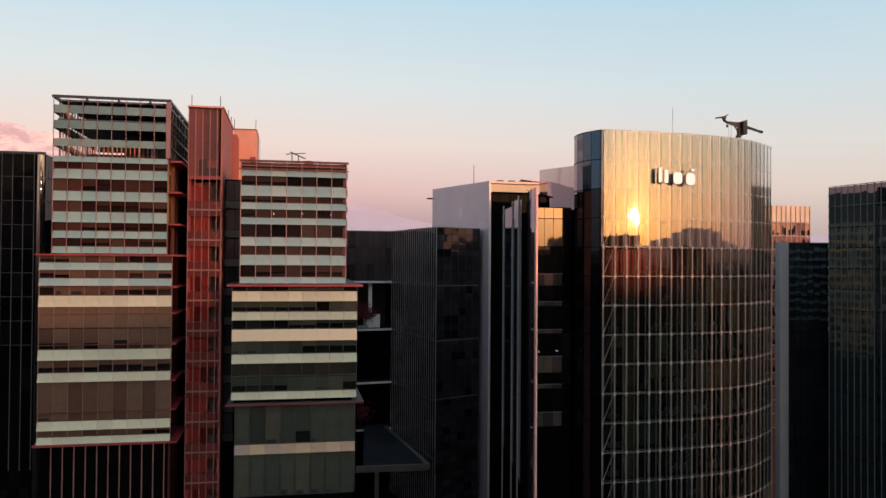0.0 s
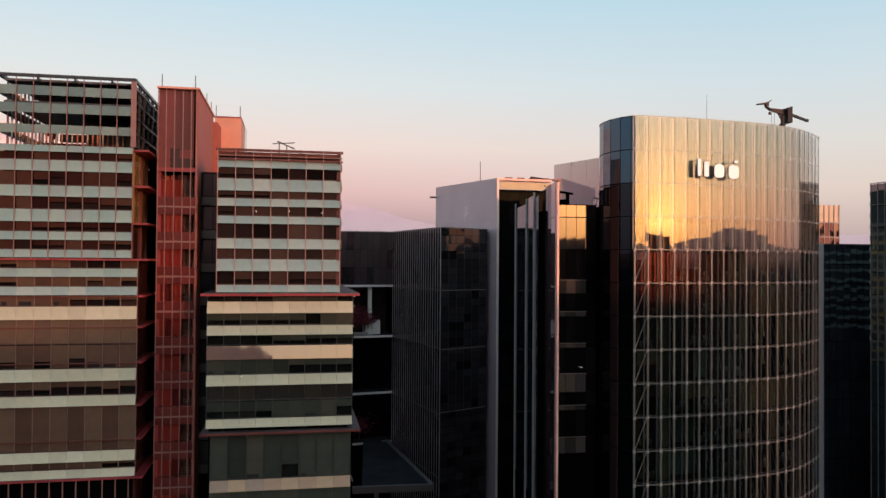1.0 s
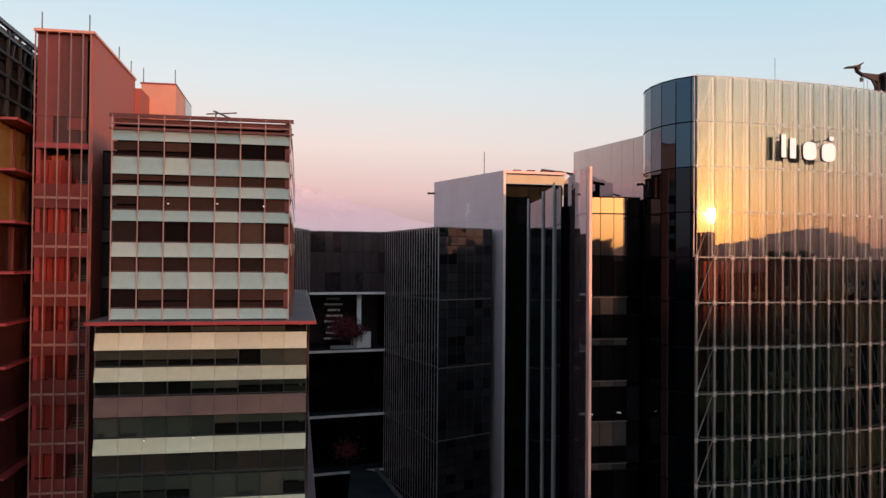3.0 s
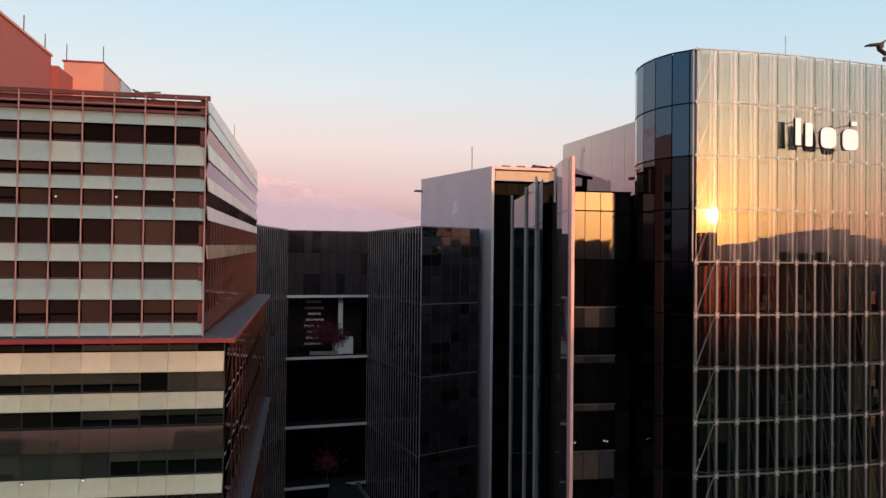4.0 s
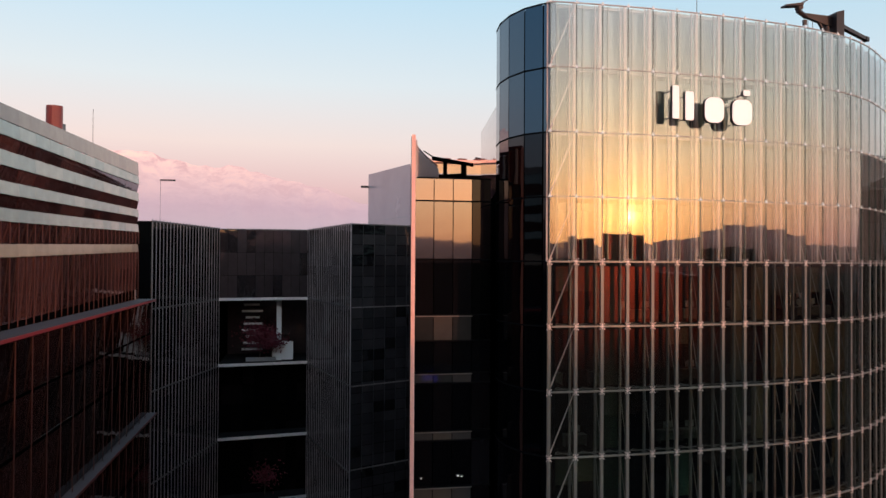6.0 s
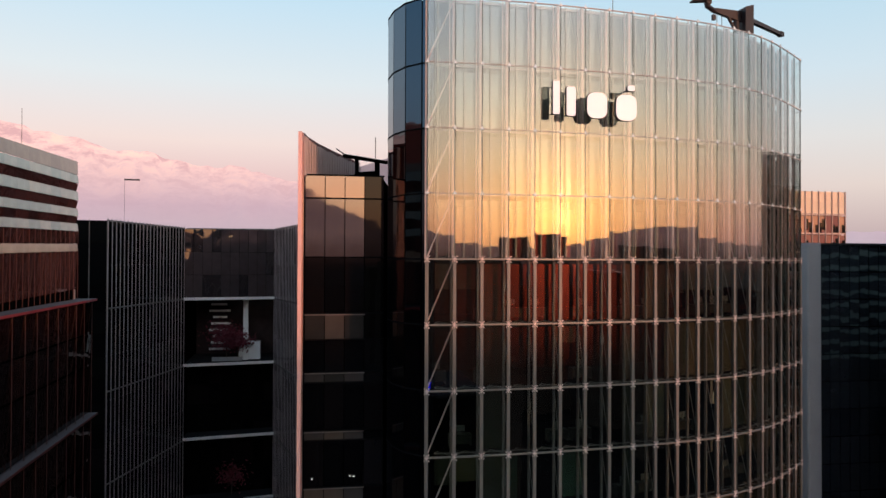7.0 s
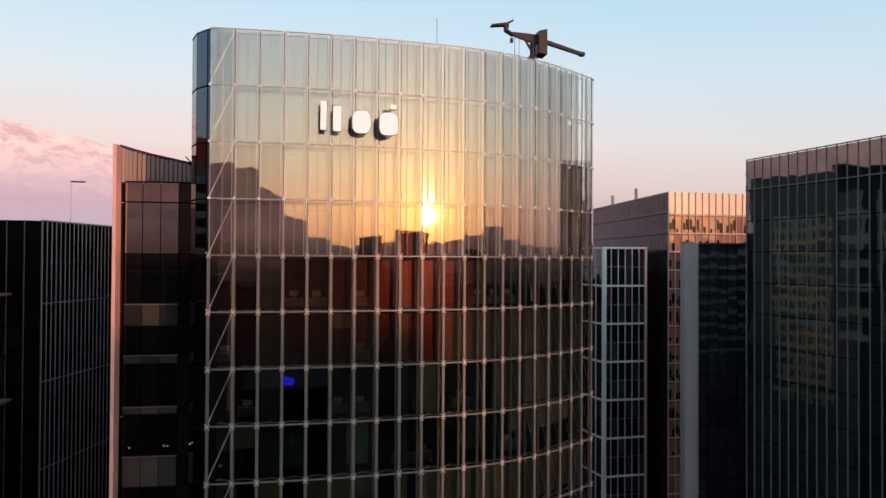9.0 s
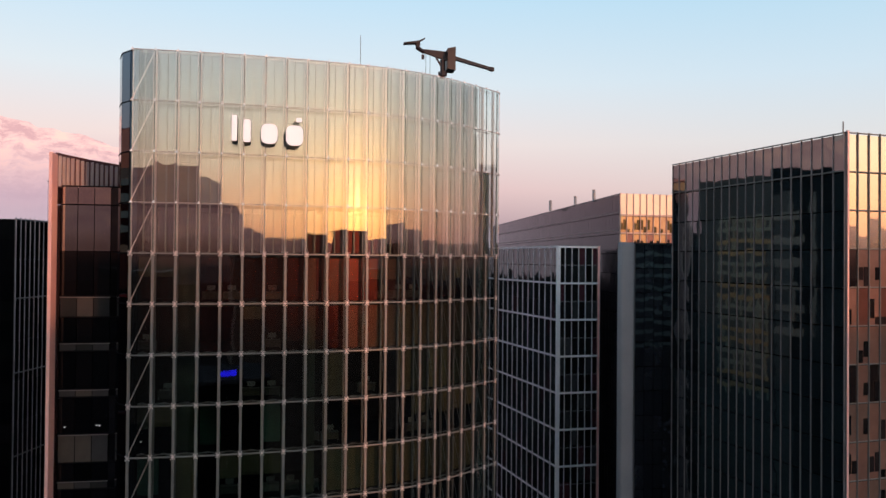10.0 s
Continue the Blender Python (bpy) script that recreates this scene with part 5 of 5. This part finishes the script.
part("arm", Geo().box(-9.9, -7.0, 185.9, 186.1, 81.7, 82.0), M_STEEL_DARK, lamp)

# pale slab building with fins
slab = thing("pale_slab_tower", (46, 180, 0), "tower with a pale blank side wall and dark finned front", "office tower")
SA, SB, SC = (32.3, 200.7), (40.0, 162.7), (53.5, 163.6)
part("side_wall", Geo().prism([SA, SB, (40.45, 162.72), (34.0, 201)], 0, 84.6, [85.6, 84.5, 84.5, 85.6]), M_SLAB, slab)
for k in range(1, 9):
    part("joint", Geo().wall(SA, SB, 84 - 9.2 * k, 84.06 - 9.2 * k, -.05, .012), M_CONCRETE, slab)
part("core", Geo().prism([(41, 164.4), (53.5, 165.2), (56, 201), (34.2, 201)], 0, 82), M_DARK, slab)
panes(slab, (40.9, 164.2), (53.5, 165), 0, 81.5, 2.3, 3.9, M_BLACK)
# the recess's orange sunlight is put into the deep cream
part("soffit", Geo().wall((40.9, 163.0), (53.6, 163.8), 82.0, 83.7, -.5, -.1), M_CREAM, slab, "sunlit cream roof recess")
part("roof_edge", Geo().wall((40.0, 162.7), (53.8, 163.6), 84.0, 84.5, -2.5, .1), M_EDGE_PINK, slab, "salmon roof edge")
part("corner_trim", Geo().prism([(39.96, 162.55), (40.5, 162.6), (40.5, 162.72), (39.96, 162.69)], 0, 84.0), M_WHITE_FIN, slab, "pale corner trim")
for x in (42.5, 45.5, 48.5, 51.5):
    part("roof_fin", Geo().box(x, x + 1.6, 164, 165, 84.5, 84.9), M_RED_DARK, slab)
# bands on the unseen side, added for a reflection in the dark tower
for k in range(16):
    part("east_band", Geo().wall((53.7, 165.5), (56.2, 201), 80 - 3.9 * k, 81.4 - 3.9 * k, 0, .3), M_BAND, slab)
part("gutter", Geo().box(30.6, 32.4, 200, 201, 82.6, 83.0), M_STEEL_DARK, slab)
part("roof_hoist", Geo().bar((50.5, 166, 82), (50.5, 166, 85.2), .2).bar((49.0, 165.5, 85.2), (57, 165.5, 84.4), .22), M_CRANE, slab)
part("rod", Geo().bar((38.2, 172, 84.6), (38.2, 172, 89.5), .08), M_STEEL, slab)

# dark glass tower with ribs
M_RIB_PINK = plain("pink_grey_rib", (.20, .165, .165), .45, .1, .12)
rt = thing("dark_glass_tower", (110, 95, 0), "dark ribbed glass tower, its front lit gold", "office tower")
RA, RB = (95.2, 108.8), (99.6, 79.6)
RC = (RB[0] + .989 * 34, RB[1] + .149 * 34)
RDD = (RA[0] + .989 * 34, RA[1] + .149 * 34)
part("core", Geo().prism([RA, RB, RC, RDD], 0, 78.9), M_DARK, rt)
part("roof", Geo().prism([RA, RB, RC, RDD], 78.92, 79.02), M_ROOF, rt)
panes(rt, RA, RB, 0, 79.2, 1.5, 3.9, M_TEAL, tilt=.001)
ribs(rt, RA, RB, 0, 79.4, 1.5, .085, .16, M_RIB_PINK)
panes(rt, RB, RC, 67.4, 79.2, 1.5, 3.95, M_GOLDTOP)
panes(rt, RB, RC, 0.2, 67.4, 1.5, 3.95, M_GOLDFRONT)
ribs(rt, RB, RC, 0, 79.4, 1.5, .09, .22, M_STEEL)
beams(rt, RB, RC, [79.3 - 3.95 * k for k in range(12)], .12, .14, M_STEEL)
part("corner_trim", Geo().wall(RB, lerp2(RB, RC, .006), 0, 79.5, .02, .3), M_EDGE_PINK, rt, "pale pink metal corner trim")
beams(rt, RA, RB, [79.3, 75.4], .12, .2, M_STEEL)
part("rod", Geo().bar((100, 80.5, 79), (100, 80.5, 80.6), .07), M_STEEL, rt)
M_FAR_BAND = plain("green_white_band", (.40, .52, .46), .5, 0, .25)
beams(rt, RDD, RA, [77.5 - 2.0 * k for k in range(14)], .7, .3, M_FAR_BAND, "rear_band")

grey = thing("grey_edged_block", (103, 130, 0), "dark glass block with a pale grey concrete edge", "office block")
part("core", Geo().prism([(93.2, 122.85), (114, 122.7), (124, 142), (109, 142)], 0, 68.7), M_DARK, grey)
part("edge_pier", Geo().prism([(93.0, 120.95), (94.7, 120.9), (94.8, 121.0), (94.95, 122.8), (92.9, 122.8), (92.75, 121.4), (92.8, 121.1)], 0, 68.8), M_PIER, grey)
part("pier_return", Geo().prism([(94.8, 121.05), (95.6, 122.3), (95.4, 122.8), (94.95, 122.8)], 0, 68.6), M_GREY_FIN, grey)
M_SLATE = dark_glass("slate_glass", [(0, (.026, .029, .036)), (.4, (.018, .021, .028)), (.75, (.034, .037, .045))], ior=1.9, island=True, warp=.06)
panes(grey, (95.6, 122.4), (114, 122.4), 0, 68.6, 1.5, 3.9, M_SLATE, tilt=.006)
part("roof_edge", Geo().box(95.6, 114, 122.2, 122.5, 68.55, 68.8), M_STEEL_DARK, grey)

wf = thing("white_grid_block", (99, 170, 0), "glass block with a white steel grid facade", "office block")
W0, W1, W2 = (84.1, 230.8), (94.5, 157.2), (103.3, 157.9)
part("core", Geo().prism([(84.5, 230.8), (94.9, 157.6), (102.9, 158.3), (92.6, 231.6)], 0, 68.4), M_DARK, wf)
part("roof", Geo().prism([(84.5, 230.8), (94.9, 157.6), (102.9, 158.3), (92.6, 231.6)], 68.42, 68.52), M_ROOF, wf)
panes(wf, W0, W1, 0, 68.5, 1.5, 3.65, M_GRID)
panes(wf, W1, W2, 0, 68.5, 1.46, 3.65, M_GRID)
ribs(wf, W0, W1, 0, 68.7, 2.86, .2, .18, M_GRIDSTEEL)
ribs(wf, W1, W2, 0, 68.7, 1.46, .11, .2, M_WHITE)
zz = [68.6 - 7.3 * k for k in range(10)]
beams(wf, W0, W1, zz, .38, .22, M_GRIDSTEEL)
beams(wf, W1, W2, zz, .36, .34, M_WHITE)
beams(wf, W1, W2, [z - 3.65 for z in zz], .14, .12, M_GREY_FIN)
part("corner_post", Geo().box(94.2, 94.9, 156.8, 157.5, 0, 68.8), M_WHITE, wf)
part("edge_post", Geo().box(103.0, 103.4, 157.4, 158.1, 0, 68.8), M_EDGE_PINK, wf)

M_SLATE_DULL = dark_glass("dull_slate_panel", [(0, (.022, .019, .024)), (.4, (.015, .013, .017)), (.75, (.032, .026, .030))], rough=.12, ior=1.22, island=True, warp=.03)
amber = thing("amber_lit_block", (115, 200, 0), "office block with sunset-lit ribbed front", "office block")
OA, OB, OC = (119, 321), (106.4, 154.7), (125.5, 156.2)
part("core", Geo().prism([(119.4, 321), (106.8, 155.1), (125.1, 156.6), (138, 321)], 0, 79), M_DARK, amber)
part("roof", Geo().prism([(119.4, 321), (106.8, 155.1), (125.1, 156.6), (138, 321)], 79.02, 79.12), M_ROOF, amber)
panes(amber, OA, OB, 0, 79.2, 2.2, 3.9, M_SLATE_DULL)
beams(amber, OA, OB, (79.2, 75.6, 72), .3, .12, M_STEEL_DARK)
# the sunset light on this front is put into its amber colours
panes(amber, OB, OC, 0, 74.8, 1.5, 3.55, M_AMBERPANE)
M_OPENING = dark_glass("dark_opening", [(0, (.008, .006, .006)), (.5, (.014, .010, .010)), (.8, (.022, .015, .015))], ior=1.35, island=True, warp=0)


def openings(owner, a, b, top, pitch, floors, share, seed):
    """Uneven dark windows, floor by floor, on a sunlit front."""
    ra = random.Random(seed)
    for fl in range(floors):
        go, zf = Geo(), top - pitch * (fl + 1)
        for p, q in zip(split(a, b, .75), split(a, b, .75)[1:]):
            if ra.random() < share:
                z0 = zf + ra.choice((.25, .3, .9))
                go.wall(lerp2(p, q, .06), lerp2(p, q, .94), z0, z0 + ra.choice((.8, 1.3, 1.6, 2.0)), .09, .12)
        part("dark_strip", go, M_OPENING, owner, kind="stuff")


openings(amber, OB, OC, 74.8, 3.55, 13, .72, 3)
openings(rt, RB, RC, 67.3, 3.95, 10, .45, 8)
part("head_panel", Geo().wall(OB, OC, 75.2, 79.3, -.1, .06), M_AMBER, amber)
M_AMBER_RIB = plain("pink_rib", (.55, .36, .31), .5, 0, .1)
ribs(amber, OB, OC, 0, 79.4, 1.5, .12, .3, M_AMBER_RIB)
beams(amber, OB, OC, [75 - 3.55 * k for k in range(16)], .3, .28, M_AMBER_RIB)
for x, y in ((107.5, 172), (109.5, 190), (108, 205), (108.5, 207)):
    part("flue", Geo().bar((x, y, 79), (x, y, 81.6), .35, 8), M_CONCRETE, amber)

left = thing("dark_corner_tower", (-60, 125, 0), "dark glass tower with a bright reflecting corner", "office tower")
part("core", Geo().box(-90, -48.3, 110.3, 140, 0, 81.3), M_DARK, left)
part("roof", Geo().box(-90, -48.3, 110.3, 140, 81.32, 81.42), M_ROOF, left)
panes(left, (-90, 110), (-49.6, 110), 0, 81.5, 1.6, 3.9, M_BLACK)
ribs(left, (-90, 110), (-49.6, 110), 30, 81.5, 1.6, .07, .14, M_FIN)
beams(left, (-90, 110), (-49.6, 110), [81.4 - 3.9 * k for k in range(9)], .12, .13, M_STEEL_DARK)
M_CORNER = dark_glass("mirror_corner_glass", [(0, (.02, .018, .016)), (.9, (.024, .02, .018))], rough=.08, ior=3.0, warp=.01)
part("corner", Geo().bar((-48.9, 110.8, 0), (-48.9, 110.8, 81.4), .8, 24), M_CORNER, left)
panes(left, (-48.1, 110.3), (-48.1, 140), 0, 81.3, 1.6, 3.9, M_BLACK)
part("roof_edge", Geo().box(-90, -48.0, 109.9, 110.3, 81.2, 81.6), M_STEEL_DARK, left)

# low podium between the buildings
podium = thing("podium_canopy", (12, 160, 0), "low grey podium roof with pale edge beams", "canopy")
part("roof", Geo().prism([(7, 141), (20.5, 140), (17, 178), (11, 184)], 19.2, 19.9), M_DARKROOF, podium)
part("edge_beam", Geo().wall((-2, 141), (21, 140.2), 19.0, 20.3, 0, .8), M_FIN, podium)
part("edge_beam", Geo().wall((20.6, 140.2), (16.0, 180), 19.0, 20.2, 0, .8), M_FIN, podium)
part("post", Geo().box(9.6, 10.4, 141.2, 142, 0, 19.2), M_FIN, podium)

# what the glass reflects from across the street, plus two unseen blocks for shade
M_BROWNBLOCK = plain("brown_cladding", (.04, .025, .018), .8, 0, .3, .05)
# the pair at y -100 is added to shade the lower fronts
for x, y, w, d, h, turn in ((176, -205, 30, 24, 78, 0), (141, -222, 18, 24, 76, 0), (74, -100, 54, 24, 66.0, 0), (214, -100, 46, 24, 70, 0), (70, -230, 34, 26, 63, 0), (-20, -200, 40, 30, 60, 0), (210, -150, 40, 30, 62, 0), (-80, -120, 30, 30, 58, 0)):
    t = thing("dark_office_block", (x, y, 0), "dark glazed office block across the street", "office block", "blocks across the street")
    part("wall", Geo().box(x - w / 2, x + w / 2, y - d / 2, y + d / 2, 0, h), M_BROWNBLOCK, t)
    part("roof", Geo().box(x - w / 2 - .3, x + w / 2 + .3, y - d / 2 - .3, y + d / 2 + .3, h, h + .5), M_ROOF, t)

M_BLUELIT = plain("blue_sign_light", (.02, .02, .4), .4, 0, .1)
M_BLUELIT.node_tree.nodes["Principled BSDF"].inputs["Emission Color"].default_value = (.02, .015, 1, 1)
M_BLUELIT.node_tree.nodes["Principled BSDF"].inputs["Emission Strength"].default_value = 1.9
low_block = thing("dark_office_block", (44, -40, 0), "low dark office block facing the tower", "office block", "blocks across the street")
part("wall", Geo().box(28, 60, -52, -26, 0, 41), M_BLACK_OBJ, low_block)
part("roof", Geo().box(27.7, 60.3, -52.3, -25.7, 41, 41.5), M_DARKROOF, low_block)
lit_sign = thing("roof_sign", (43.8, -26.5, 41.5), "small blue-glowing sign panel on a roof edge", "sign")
part("panel", Geo().box(42.2, 45.4, -26.6, -26.4, 42.3, 43.5), M_BLUELIT, lit_sign)
part("frame", Geo().box(42.1, 45.5, -26.8, -26.6, 42.1, 43.6), M_STEEL_DARK, lit_sign)
part("post", Geo().box(42.3, 42.5, -26.8, -26.6, 41.5, 42.1), M_STEEL_DARK, lit_sign)
part("post", Geo().box(45.1, 45.3, -26.8, -26.6, 41.5, 42.1), M_STEEL_DARK, lit_sign)

# small lit lamps seen behind the windows
M_LAMP = plain("lit_lamp", (.9, .9, .85), .4, 0, .02)
M_LAMP.node_tree.nodes["Principled BSDF"].inputs["Emission Color"].default_value = (1, .95, .85, 1)
M_LAMP.node_tree.nodes["Principled BSDF"].inputs["Emission Strength"].default_value = 1.6
for x, y, z in ((-10.4, 68.02, 69.75), (-7.0, 68.02, 69.8), (-3.7, 68.02, 69.7), (-8.3, 66.85, 53.2), (-11.6, 66.85, 53.1), (25.75, 77.85, 51.7), (28.25, 77.85, 51.8), (28.5, 77.85, 51.75), (33.1, 71.6, 51.7)):
    lamp_ = thing("office_lamp", (x, y, z), "small lit office lamp at the window", "lamp", "lit office lamps")
    part("bulb", Geo().bar((x - .04, y, z), (x + .04, y, z), .028, 8), M_LAMP, lamp_)
    part("housing", Geo().box(x - .12, x + .12, y - .03, y + .06, z + .05, z + .09), M_STEEL_DARK, lamp_)
